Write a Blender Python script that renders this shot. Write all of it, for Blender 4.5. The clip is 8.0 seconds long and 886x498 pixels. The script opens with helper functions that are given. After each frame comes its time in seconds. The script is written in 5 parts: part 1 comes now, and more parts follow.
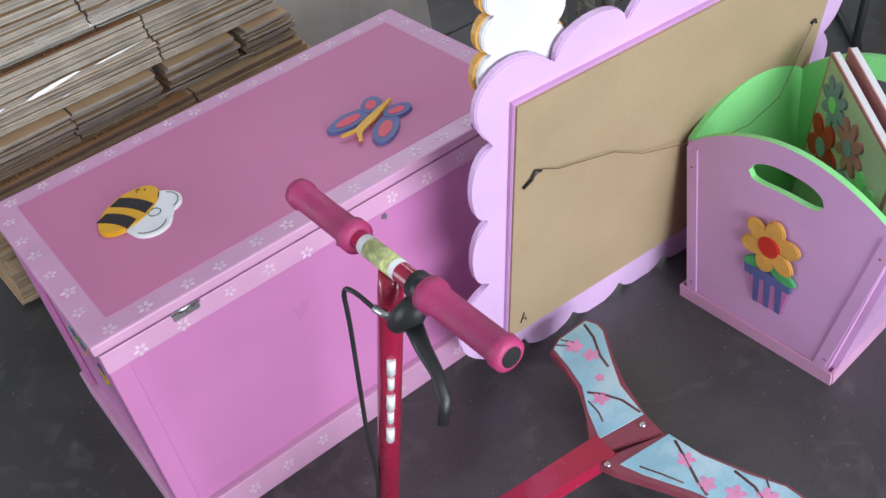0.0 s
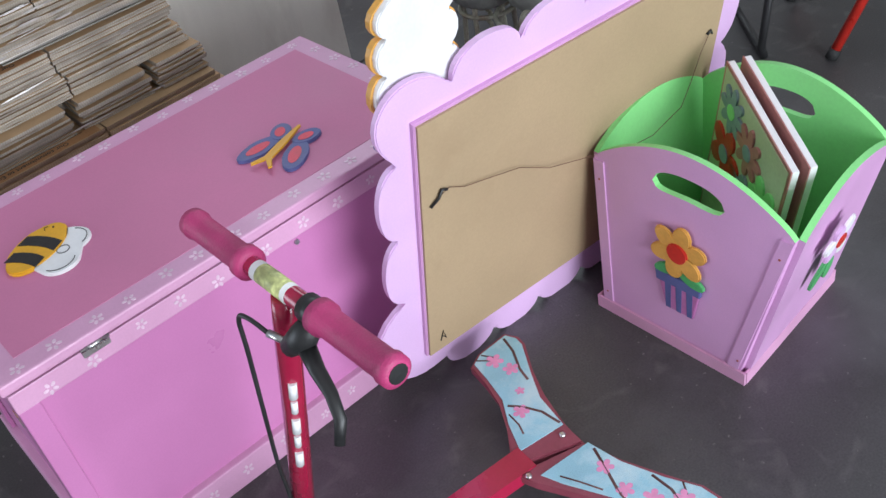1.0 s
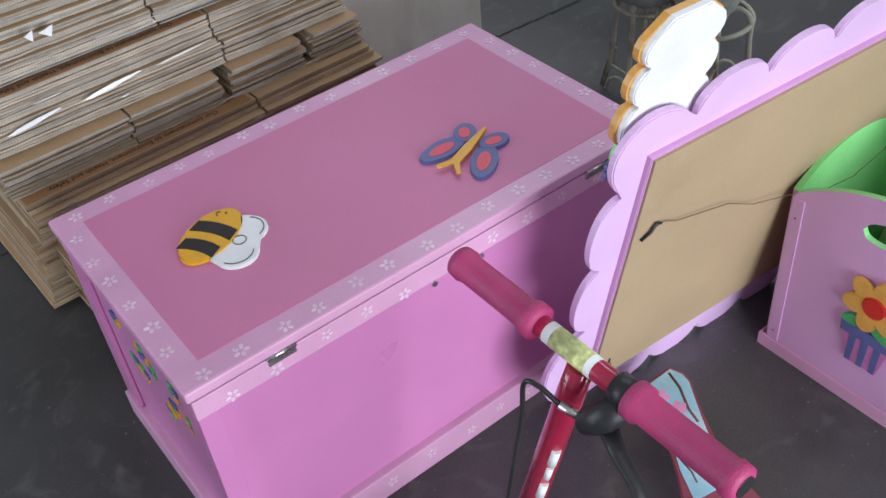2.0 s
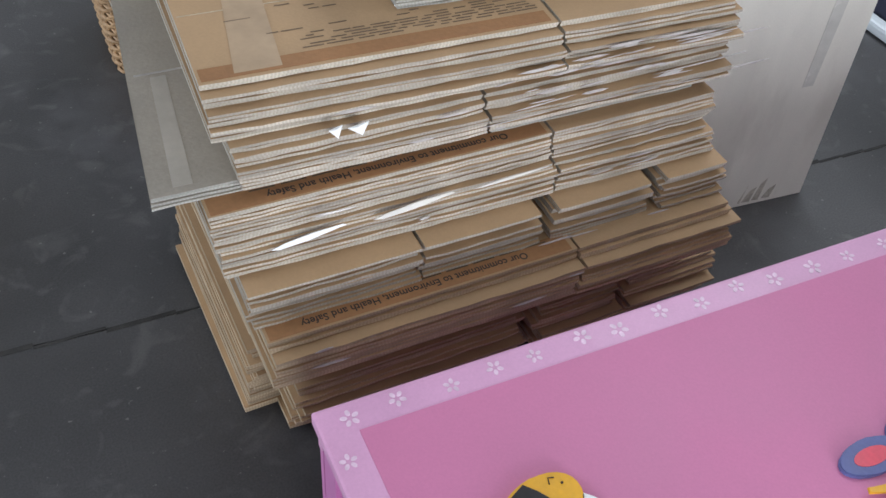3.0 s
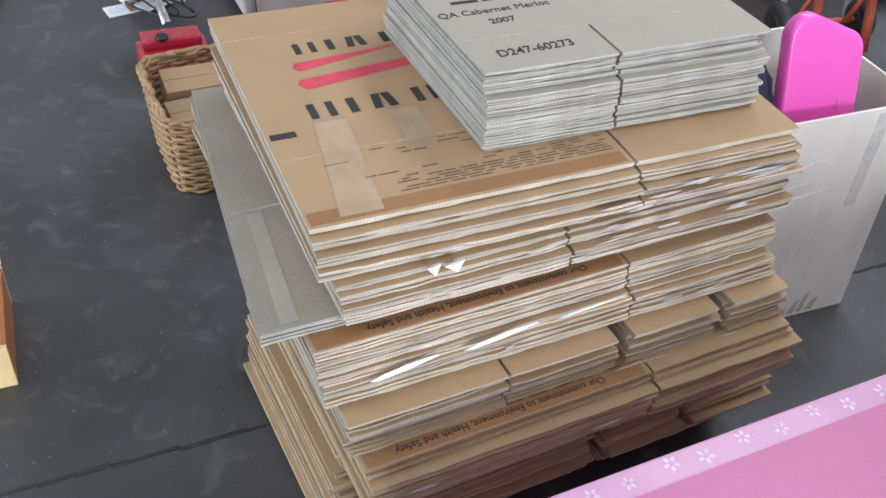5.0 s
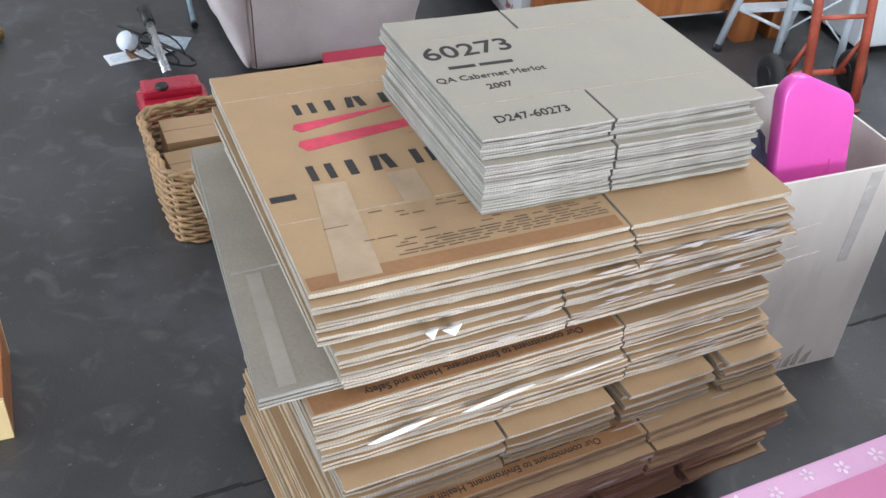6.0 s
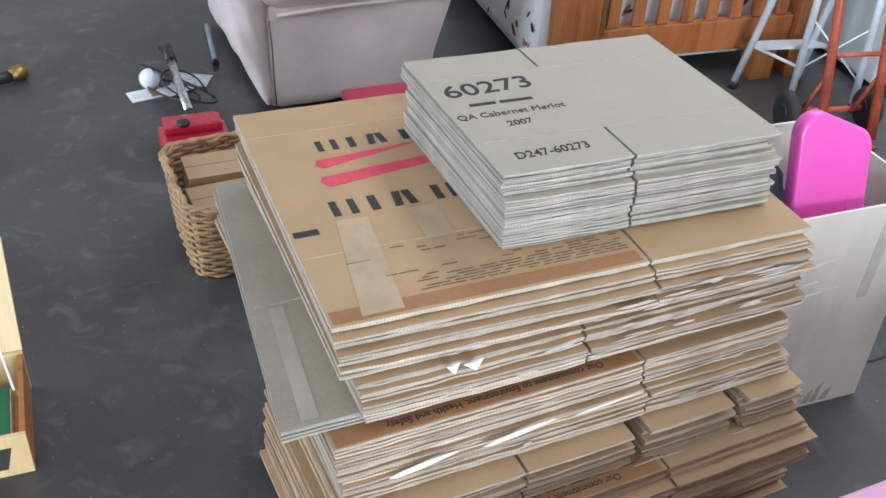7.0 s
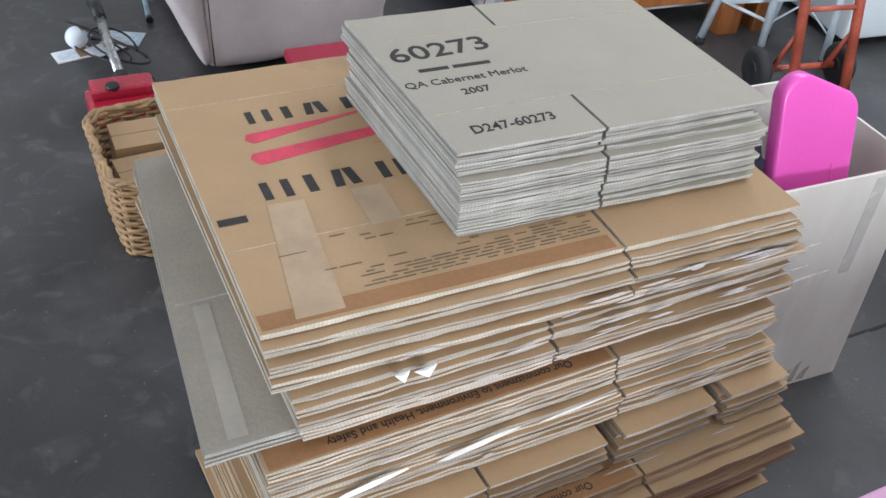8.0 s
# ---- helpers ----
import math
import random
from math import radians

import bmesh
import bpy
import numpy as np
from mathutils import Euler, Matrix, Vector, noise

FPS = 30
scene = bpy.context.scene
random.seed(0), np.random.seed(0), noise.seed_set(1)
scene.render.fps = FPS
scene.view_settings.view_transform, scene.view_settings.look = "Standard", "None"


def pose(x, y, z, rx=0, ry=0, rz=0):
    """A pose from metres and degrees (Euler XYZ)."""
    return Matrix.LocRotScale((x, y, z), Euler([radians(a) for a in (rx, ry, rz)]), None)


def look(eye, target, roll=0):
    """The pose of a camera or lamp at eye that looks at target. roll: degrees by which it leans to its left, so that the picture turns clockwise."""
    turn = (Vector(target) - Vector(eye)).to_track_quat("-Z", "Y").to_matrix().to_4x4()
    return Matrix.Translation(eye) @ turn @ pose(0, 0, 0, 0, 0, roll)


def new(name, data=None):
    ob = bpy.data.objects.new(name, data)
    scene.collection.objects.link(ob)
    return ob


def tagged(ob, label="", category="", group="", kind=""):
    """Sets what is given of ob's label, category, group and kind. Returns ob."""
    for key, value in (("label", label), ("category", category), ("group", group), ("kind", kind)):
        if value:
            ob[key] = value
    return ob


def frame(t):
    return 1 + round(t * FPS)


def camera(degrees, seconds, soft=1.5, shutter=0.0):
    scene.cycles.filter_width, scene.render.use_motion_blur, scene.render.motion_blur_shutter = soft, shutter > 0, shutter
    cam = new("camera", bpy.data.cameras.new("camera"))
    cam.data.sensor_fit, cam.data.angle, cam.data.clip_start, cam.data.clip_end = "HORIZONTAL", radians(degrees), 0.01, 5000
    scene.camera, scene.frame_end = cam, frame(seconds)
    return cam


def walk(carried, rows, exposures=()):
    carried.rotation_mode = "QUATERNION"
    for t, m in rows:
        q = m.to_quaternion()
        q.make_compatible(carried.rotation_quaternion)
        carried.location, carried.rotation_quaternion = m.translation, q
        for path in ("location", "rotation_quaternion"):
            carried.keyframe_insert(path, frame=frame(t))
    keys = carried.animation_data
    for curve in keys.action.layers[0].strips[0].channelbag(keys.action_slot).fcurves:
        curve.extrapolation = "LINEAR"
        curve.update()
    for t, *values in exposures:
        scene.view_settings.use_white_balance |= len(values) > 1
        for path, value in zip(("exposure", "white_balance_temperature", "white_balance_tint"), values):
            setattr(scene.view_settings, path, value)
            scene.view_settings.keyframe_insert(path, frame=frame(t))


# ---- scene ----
cam = camera(47.8, 8.0)
PATH = [
    (0, (-0.095, -1.151, 1.378), (0.691, 0.175, 0.104), -11.5),
    (0.5, (-0.064, -1.18, 1.375), (0.765, 0.13, 0.113), -12.2),
    (1, (-0.056, -1.2, 1.375), (0.827, 0.081, 0.119), -11.9),
    (1.2, (-0.089, -1.166, 1.371), (0.763, 0.131, 0.109), -10.8),
    (2.3, (-0.21, -0.701, 1.466), (0.651, 0.488, 0.108), -2.3),
    (2.5, (-0.225, -0.525, 1.482), (0.635, 0.651, 0.111), 1.1),
    (2.7, (-0.205, -0.363, 1.448), (0.55, 0.878, 0.073), 1.7),
    (3, (-0.184, -0.177, 1.404), (0.467, 1.085, -0.004), 4.4),
    (3.2, (-0.201, -0.143, 1.414), (0.406, 1.11, -0.022), 3.5),
    (3.5, (-0.255, -0.134, 1.441), (0.402, 1.15, 0.056), 4.0),
    (3.8, (-0.283, -0.129, 1.506), (0.424, 1.243, 0.233), 3.5),
    (4, (-0.289, -0.122, 1.549), (0.452, 1.308, 0.363), 3.7),
    (4.5, (-0.304, -0.133, 1.515), (0.427, 1.287, 0.311), 3.9),
    (4.7, (-0.308, -0.132, 1.491), (0.399, 1.243, 0.223), 4.0),
    (5.8, (-0.304, -0.133, 1.503), (0.391, 1.228, 0.213), 3.7),
    (6, (-0.307, -0.118, 1.532), (0.417, 1.285, 0.304), 4.2),
    (6.5, (-0.312, -0.121, 1.543), (0.41, 1.335, 0.377), 3.7),
    (7, (-0.321, -0.124, 1.538), (0.392, 1.331, 0.366), 3.6),
    (7.5, (-0.332, -0.113, 1.531), (0.385, 1.33, 0.346), 2.6),
    (8, (-0.236, 0.021, 1.469), (0.532, 1.39, 0.23), 4.8),
]
walk(cam, [(t, look(eye, target, roll)) for t, eye, target, roll in PATH], exposures=[(0.0, -0.35), (1.2, -0.35), (2.3, -0.38), (2.7, -0.22), (3.3, 0.13), (4.0, 0.37), (7.2, 0.34), (8.0, 0.22)])

# ---------------- world, daylight, exposure ----------------
world = bpy.data.worlds.new("sky")
scene.world = world
world.use_nodes = True
wn = world.node_tree
sky = wn.nodes.new("ShaderNodeTexSky")
sky.sky_type, sky.sun_disc = "NISHITA", False
sky.sun_elevation, sky.sun_rotation = radians(48), radians(200)
wn.links.new(sky.outputs[0], wn.nodes["Background"].inputs[0])
wn.nodes["Background"].inputs[1].default_value = 0.12
scene.view_settings.exposure = 0.0


def area_lamp(name, eye, target, sx, sy, power, colour):
    data = bpy.data.lights.new(name, "AREA")
    data.shape, data.size, data.size_y, data.energy, data.color = "RECTANGLE", sx, sy, power, colour
    ob = new(name, data)
    ob.matrix_world = look(eye, target)
    return ob


# lamps for daylight at two assumed, unseen roller-door openings
area_lamp("doorway_daylight", (0.3, -4.45, 1.2), (0.2, 0, 0.9), 2.8, 2.2, 322, (0.845, 0.915, 1.0))
area_lamp("side_doorway_daylight", (-3.95, 2.6, 1.3), (0, 2.6, 0.9), 3.4, 2.4, 165, (0.78, 0.87, 1.0))
# added fill under the ceiling, brightens tops and the right side; no real source
area_lamp("skylight_daylight", (2.3, 2.3, 2.98), (2.3, 2.3, 0), 1.0, 4.6, 85, (0.84, 0.91, 1.0))

# ---------------- materials ----------------


def rgb(r, g, b):
    """Linear colour from the eight-bit values of a paint chart."""
    return tuple(((v / 255 + 0.055) / 1.055) ** 2.4 if v > 10 else v / 3295 for v in (r, g, b))


def mat(name, col, rough=0.55, metal=0.0, vary=0.15, scale=6.0, bump=0.08, fine=150.0, spread=0.0, stretch=(1, 1, 1), coat=0.0, sheen=0.0, tint=None, tint_at=0.62):
    """A surface: two sizes of variation in colour and gloss, fine relief, and (spread) a change from piece to piece."""
    m = bpy.data.materials.new(name)
    m.use_nodes = True
    nt = m.node_tree
    n, l = nt.nodes, nt.links
    bs = n["Principled BSDF"]
    bs.inputs["Metallic"].default_value = metal
    bs.inputs["Coat Weight"].default_value = coat
    bs.inputs["Sheen Weight"].default_value = sheen
    co = n.new("ShaderNodeTexCoord")
    mp = n.new("ShaderNodeMapping")
    mp.inputs["Scale"].default_value = stretch
    l.new(co.outputs["Object"], mp.inputs[0])
    big, small = n.new("ShaderNodeTexNoise"), n.new("ShaderNodeTexNoise")
    big.inputs["Scale"].default_value, big.inputs["Detail"].default_value = scale, 5
    small.inputs["Scale"].default_value, small.inputs["Detail"].default_value = fine, 3
    l.new(mp.outputs[0], big.inputs["Vector"])
    l.new(mp.outputs[0], small.inputs["Vector"])
    mr = n.new("ShaderNodeMapRange")
    mr.inputs["From Min"].default_value, mr.inputs["From Max"].default_value = 0.3, 0.7
    mr.inputs["To Min"].default_value, mr.inputs["To Max"].default_value = 1 - vary, 1 + vary
    l.new(big.outputs[0], mr.inputs[0])
    mf = n.new("ShaderNodeMapRange")
    mf.inputs["From Min"].default_value, mf.inputs["From Max"].default_value = 0.3, 0.7
    mf.inputs["To Min"].default_value, mf.inputs["To Max"].default_value = 1 - vary * 0.5, 1 + vary * 0.5
    l.new(small.outputs[0], mf.inputs[0])
    mul = n.new("ShaderNodeMath")
    mul.operation = "MULTIPLY"
    l.new(mr.outputs[0], mul.inputs[0])
    l.new(mf.outputs[0], mul.inputs[1])
    last = mul.outputs[0]
    if spread:
        oi = n.new("ShaderNodeObjectInfo")
        ms = n.new("ShaderNodeMapRange")
        ms.inputs["To Min"].default_value, ms.inputs["To Max"].default_value = 1 - spread, 1 + spread
        l.new(oi.outputs["Random"], ms.inputs[0])
        m2 = n.new("ShaderNodeMath")
        m2.operation = "MULTIPLY"
        l.new(last, m2.inputs[0])
        l.new(ms.outputs[0], m2.inputs[1])
        last = m2.outputs[0]
    sc = n.new("ShaderNodeVectorMath")
    sc.operation = "SCALE"
    sc.inputs[0].default_value = col[:3]
    l.new(last, sc.inputs["Scale"])
    out = sc.outputs[0]
    if tint:
        st = n.new("ShaderNodeTexNoise")
        st.inputs["Scale"].default_value, st.inputs["Detail"].default_value, st.inputs["Roughness"].default_value = scale * 0.6, 7, 0.65
        l.new(mp.outputs[0], st.inputs["Vector"])
        ms = n.new("ShaderNodeMapRange")
        ms.inputs["From Min"].default_value, ms.inputs["From Max"].default_value = tint_at - 0.08, tint_at + 0.08
        l.new(st.outputs[0], ms.inputs[0])
        mx = n.new("ShaderNodeMix")
        mx.data_type = "RGBA"
        mx.inputs["B"].default_value = (*tint, 1)
        l.new(ms.outputs[0], mx.inputs["Factor"])
        l.new(out, mx.inputs["A"])
        out = mx.outputs["Result"]
    l.new(out, bs.inputs["Base Color"])
    ro = n.new("ShaderNodeMapRange")
    ro.inputs["From Min"].default_value, ro.inputs["From Max"].default_value = 0.3, 0.7
    ro.inputs["To Min"].default_value, ro.inputs["To Max"].default_value = max(rough - 0.09, 0.03), min(rough + 0.09, 1)
    l.new(big.outputs[0], ro.inputs[0])
    l.new(ro.outputs[0], bs.inputs["Roughness"])
    if bump:
        bp = n.new("ShaderNodeBump")
        bp.inputs["Strength"].default_value, bp.inputs["Distance"].default_value = bump, 0.004
        l.new(small.outputs[0], bp.inputs["Height"])
        l.new(bp.outputs[0], bs.inputs["Normal"])
    return m


def flute_mat(name, light, dark, pitch):
    """Cut edge of corrugated board: wavy dark bands paint the shade between pale liners."""
    m = mat(name, light, 0.9, vary=0.22, scale=18, bump=0.3, fine=400, spread=0.28, tint=(0.45, 0.42, 0.38), tint_at=0.66)
    n, l = m.node_tree.nodes, m.node_tree.links
    co = n.new("ShaderNodeTexCoord")
    wv = n.new("ShaderNodeTexWave")
    wv.wave_type, wv.bands_direction = "BANDS", "DIAGONAL"
    wv.inputs["Scale"].default_value = pitch
    wv.inputs["Distortion"].default_value, wv.inputs["Detail"].default_value, wv.inputs["Detail Scale"].default_value = 2.0, 2, 1.5
    fl = n.new("ShaderNodeMapping")
    fl.inputs["Scale"].default_value = (1, 1, 0.05)
    l.new(co.outputs["Object"], fl.inputs["Vector"])
    l.new(fl.outputs[0], wv.inputs["Vector"])
    bs = n["Principled BSDF"]
    src = bs.inputs["Base Color"].links[0].from_socket
    mr = n.new("ShaderNodeMapRange")
    mr.inputs["From Min"].default_value, mr.inputs["From Max"].default_value = 0.3, 0.75
    mr.inputs["To Min"].default_value, mr.inputs["To Max"].default_value = 0.10, 0.36
    l.new(wv.outputs["Fac"], mr.inputs[0])
    mx = n.new("ShaderNodeMix")
    mx.data_type = "RGBA"
    mx.inputs["B"].default_value = (*dark, 1)
    l.new(mr.outputs[0], mx.inputs["Factor"])
    l.new(src, mx.inputs["A"])
    l.new(mx.outputs["Result"], bs.inputs["Base Color"])
    return m


def wood_mat(name, col, dark, scale=3.0, stretch=(14, 14, 1), rough=0.4, coat=0.2):
    m = mat(name, col, rough, vary=0.12, scale=scale, bump=0.05, fine=90, stretch=stretch, coat=coat, tint=dark, tint_at=0.6)
    return m


def floor_mat():
    """Power-floated dark concrete: cloudy patches, pale scuffs, dust, gloss that changes."""
    m = mat("concrete", (0.054, 0.0515, 0.0525), 0.40, vary=0.42, scale=1.7, bump=0.10, fine=260, tint=(0.100, 0.096, 0.101), tint_at=0.60)
    n, l = m.node_tree.nodes, m.node_tree.links
    bs = n["Principled BSDF"]
    src = bs.inputs["Base Color"].links[0].from_socket
    co = n.new("ShaderNodeTexCoord")
    vo = n.new("ShaderNodeTexNoise")
    vo.inputs["Scale"].default_value, vo.inputs["Detail"].default_value, vo.inputs["Distortion"].default_value = 9, 9, 1.6
    l.new(co.outputs["Object"], vo.inputs["Vector"])
    mr = n.new("ShaderNodeMapRange")
    mr.inputs["From Min"].default_value, mr.inputs["From Max"].default_value = 0.56, 0.78
    mr.inputs["To Max"].default_value = 0.5
    l.new(vo.outputs[0], mr.inputs[0])
    mx = n.new("ShaderNodeMix")
    mx.data_type = "RGBA"
    mx.inputs["B"].default_value = (0.16, 0.155, 0.15, 1)
    l.new(mr.outputs[0], mx.inputs["Factor"])
    l.new(src, mx.inputs["A"])
    sp = n.new("ShaderNodeTexNoise")
    sp.inputs["Scale"].default_value, sp.inputs["Detail"].default_value = 70, 2
    l.new(co.outputs["Object"], sp.inputs["Vector"])
    m2 = n.new("ShaderNodeMapRange")
    m2.inputs["From Min"].default_value, m2.inputs["From Max"].default_value = 0.70, 0.76
    m2.inputs["To Max"].default_value = 0.5
    l.new(sp.outputs[0], m2.inputs[0])
    mx2 = n.new("ShaderNodeMix")
    mx2.data_type = "RGBA"
    mx2.inputs["B"].default_value = (0.24, 0.23, 0.22, 1)
    l.new(m2.outputs[0], mx2.inputs["Factor"])
    l.new(mx.outputs["Result"], mx2.inputs["A"])
    l.new(mx2.outputs["Result"], bs.inputs["Base Color"])
    return m


CONCRETE = floor_mat()
CRACK = mat("joint_dirt", (0.03, 0.028, 0.026), 0.95, vary=0.4, scale=40)
SCUFF = mat("chalky_scuff", (0.13, 0.13, 0.135), 0.8, vary=0.3, scale=30)
WALL = mat("painted_block", (0.62, 0.61, 0.58), 0.85, vary=0.06, scale=2, bump=0.2)
CEIL = mat("ceiling_board", (0.7, 0.7, 0.68), 0.9, vary=0.05, scale=2)
PINK = mat("rose_paint", (0.57, 0.182, 0.335), 0.56, vary=0.05, scale=5, bump=0.03, fine=320, coat=0.0)
PINK_SIDE = mat("bright_pink_paint", (0.56, 0.20, 0.425), 0.36, vary=0.05, scale=5, bump=0.03, fine=320, coat=0.12)
PINK_PALE = mat("pale_pink_paint", (0.64, 0.33, 0.51), 0.46, vary=0.06, scale=9, bump=0.03, fine=320, coat=0.12)
LILAC = mat("lilac_paint", (0.66, 0.36, 0.62), 0.4, vary=0.05, scale=6, bump=0.04, fine=300, coat=0.1)
LILAC_PALE = mat("pale_lilac_paint", (0.74, 0.48, 0.76), 0.45, vary=0.05, scale=6, bump=0.05, fine=260)
WHITE = mat("white_paint", (0.80, 0.79, 0.80), 0.4, vary=0.05, scale=12)
BLOSSOM = mat("blossom_white", (0.72, 0.52, 0.64), 0.45, vary=0.15, scale=60)
YELLOW = mat("yellow_paint", (0.72, 0.36, 0.015), 0.5, vary=0.08, scale=20, coat=0.03)
BLACK = mat("black_paint", (0.012, 0.009, 0.01), 0.6, vary=0.2, scale=20)
BLUE = mat("slate_blue_paint", (0.10, 0.115, 0.29), 0.5, vary=0.12, scale=25, coat=0.0)
CORAL = mat("coral_paint", (0.68, 0.07, 0.11), 0.5, vary=0.1, scale=25, coat=0.0)
GREEN = mat("apple_green_paint", (0.28, 0.76, 0.27), 0.4, vary=0.06, scale=5, bump=0.04, coat=0.1)
GREEN_DK = mat("leaf_green_paint", (0.08, 0.38, 0.13), 0.45, vary=0.15, scale=30)
ORANGE = mat("orange_paint", (0.70, 0.36, 0.08), 0.4, vary=0.12, scale=30)
RED = mat("red_paint", (0.55, 0.03, 0.02), 0.35, vary=0.1, scale=30)
MDF = mat("hardboard_back", (0.41, 0.295, 0.175), 0.7, vary=0.07, scale=5, bump=0.08, fine=260, tint=(0.36, 0.25, 0.145), tint_at=0.62)
STEEL = mat("bright_steel", (0.6, 0.6, 0.6), 0.28, metal=1.0, vary=0.1, scale=40)
KRAFT = mat("kraft_board", (0.415, 0.265, 0.143), 0.75, vary=0.07, scale=9, bump=0.06, fine=260, spread=0.08, tint=(0.35, 0.222, 0.12), tint_at=0.68)
KRAFT_DK = mat("brown_print_band", (0.31, 0.15, 0.062), 0.7, vary=0.14, scale=9, bump=0.1, spread=0.08)
KRAFT_PALE = mat("pale_board", (0.38, 0.338, 0.275), 0.8, vary=0.05, scale=8, bump=0.06, fine=260, spread=0.05, tint=(0.345, 0.30, 0.24), tint_at=0.68)
BOARD_GREY = mat("grey_board", (0.36, 0.315, 0.26), 0.8, vary=0.12, scale=6, bump=0.15, fine=200, spread=0.05, tint=(0.31, 0.275, 0.235), tint_at=0.6)
FLUTE = flute_mat("kraft_cut_edge", (0.42, 0.375, 0.312), (0.22, 0.182, 0.14), 125)
# brown edges of the lower bundles, colour also offsets pink bounce light
FLUTE_BROWN = flute_mat("brown_cut_edge", (0.42, 0.325, 0.22), (0.24, 0.162, 0.092), 125)
FLUTE_PALE = flute_mat("pale_cut_edge", (0.36, 0.345, 0.312), (0.19, 0.180, 0.160), 130)
CARTON = mat("pale_carton_board", (0.78, 0.735, 0.66), 0.75, vary=0.06, scale=4, bump=0.08, fine=200, stretch=(3, 3, 1), tint=(0.69, 0.64, 0.57), tint_at=0.62)
FILM_DULL = mat("worn_film", (0.45, 0.415, 0.39), 0.25, vary=0.15, scale=40, bump=0.1, fine=60)
FILM = mat("glossy_film", (0.66, 0.63, 0.58), 0.2, vary=0.08, scale=20, bump=0.1, fine=60)
CREASE = mat("crease_line", (0.52, 0.42, 0.30), 0.85, vary=0.2, scale=60)
FINE = mat("faded_print", (0.17, 0.12, 0.08), 0.85, vary=0.2, scale=60)
# dark brown for painted-in seam shade and for some lines of fine print
SEAM_SHADE_PRINT = mat("seam_shade_and_print", (0.10, 0.07, 0.045), 0.9, vary=0.2, scale=30)
INK = mat("black_print", (0.035, 0.03, 0.028), 0.8, vary=0.3, scale=60)
INK_RED = mat("red_print", (0.62, 0.06, 0.10), 0.7, vary=0.15, scale=40)
GREY_TAPE = mat("dusty_tape", (0.42, 0.375, 0.32), 0.4, vary=0.1, scale=12, bump=0.12, fine=60)
TAPE = mat("clear_tape", (0.465, 0.325, 0.205), 0.38, vary=0.1, scale=12, bump=0.12, fine=60)
PAPER = mat("torn_paper", (0.82, 0.82, 0.82), 0.7, vary=0.05, scale=30)
GRIP = mat("magenta_rubber", (0.44, 0.04, 0.15), 0.55, vary=0.12, scale=30, bump=0.25, fine=420)
RED_TUBE = mat("crimson_enamel", (0.40, 0.012, 0.055), 0.22, vary=0.08, scale=15, bump=0.02, coat=0.5)
PLASTIC_BLACK = mat("black_plastic", (0.02, 0.02, 0.021), 0.45, vary=0.15, scale=20, bump=0.1)
DECK_BLUE = mat("sky_blue_grip", (0.33, 0.60, 0.72), 0.6, vary=0.10, scale=14, bump=0.3, fine=500, tint=(0.55, 0.73, 0.80), tint_at=0.56)
DECK_RIM = mat("dull_rose_plastic", (0.27, 0.055, 0.085), 0.5, vary=0.1, scale=20)
PETAL = mat("petal_pink_print", (0.78, 0.30, 0.52), 0.6, vary=0.1, scale=40)
TWIG = mat("twig_brown_print", (0.13, 0.05, 0.05), 0.6, vary=0.2, scale=40)
WICKER = mat("willow_cane", (0.36, 0.22, 0.11), 0.55, vary=0.3, scale=25, bump=0.2, spread=0.1)
SUEDE = mat("taupe_suede", (0.58, 0.50, 0.49), 0.9, vary=0.14, scale=5, bump=0.25, fine=300, sheen=0.3)
PINE = wood_mat("stained_pine", (0.36, 0.125, 0.036), (0.22, 0.07, 0.020))
PINE_PALE = wood_mat("raw_pine", (0.66, 0.50, 0.26), (0.52, 0.36, 0.17), coat=0.05)
SHEET = mat("white_bed_linen", (0.66, 0.67, 0.68), 0.85, vary=0.05, scale=8, bump=0.15)
ALU = mat("painted_ladder", (0.62, 0.69, 0.74), 0.38, vary=0.1, scale=20, metal=0.1)
WIRE_BROWN = mat("rusty_wire", (0.13, 0.06, 0.035), 0.6, vary=0.3, scale=60)
TRUCK_RED = mat("rust_red_enamel", (0.40, 0.085, 0.05), 0.45, vary=0.25, scale=14, bump=0.2, tint=(0.2, 0.07, 0.04), tint_at=0.66)
RUBBER = mat("black_rubber", (0.022, 0.022, 0.022), 0.75, vary=0.2, scale=30, bump=0.2)
HOT_PINK = mat("hot_pink_plastic", (0.88, 0.11, 0.52), 0.35, vary=0.04, scale=6, bump=0.04, coat=0.2)
FRIDGE = mat("white_enamel", (0.62, 0.66, 0.68), 0.4, vary=0.04, scale=4, bump=0.1, fine=90)
VAC_RED = mat("cherry_plastic", (0.42, 0.015, 0.04), 0.25, vary=0.06, scale=12, coat=0.4)
NAVY = mat("navy_fabric", (0.03, 0.03, 0.055), 0.9, vary=0.2, scale=12, bump=0.3)
ORCHID = mat("orchid_paint", (0.50, 0.17, 0.40), 0.4, vary=0.1, scale=25, coat=0.1)
IRON = mat("weathered_white_iron", (0.36, 0.36, 0.28), 0.7, vary=0.2, scale=15, bump=0.3, tint=(0.19, 0.13, 0.08), tint_at=0.58)
STONE = mat("cast_stone", (0.30, 0.33, 0.29), 0.85, vary=0.25, scale=12, bump=0.6, fine=60, tint=(0.42, 0.44, 0.40), tint_at=0.6)
CHEST_GREEN = mat("green_card", (0.02, 0.18, 0.09), 0.6, vary=0.1, scale=10)
BRASS = mat("aged_brass", (0.35, 0.22, 0.08), 0.4, metal=0.9, vary=0.2, scale=30)
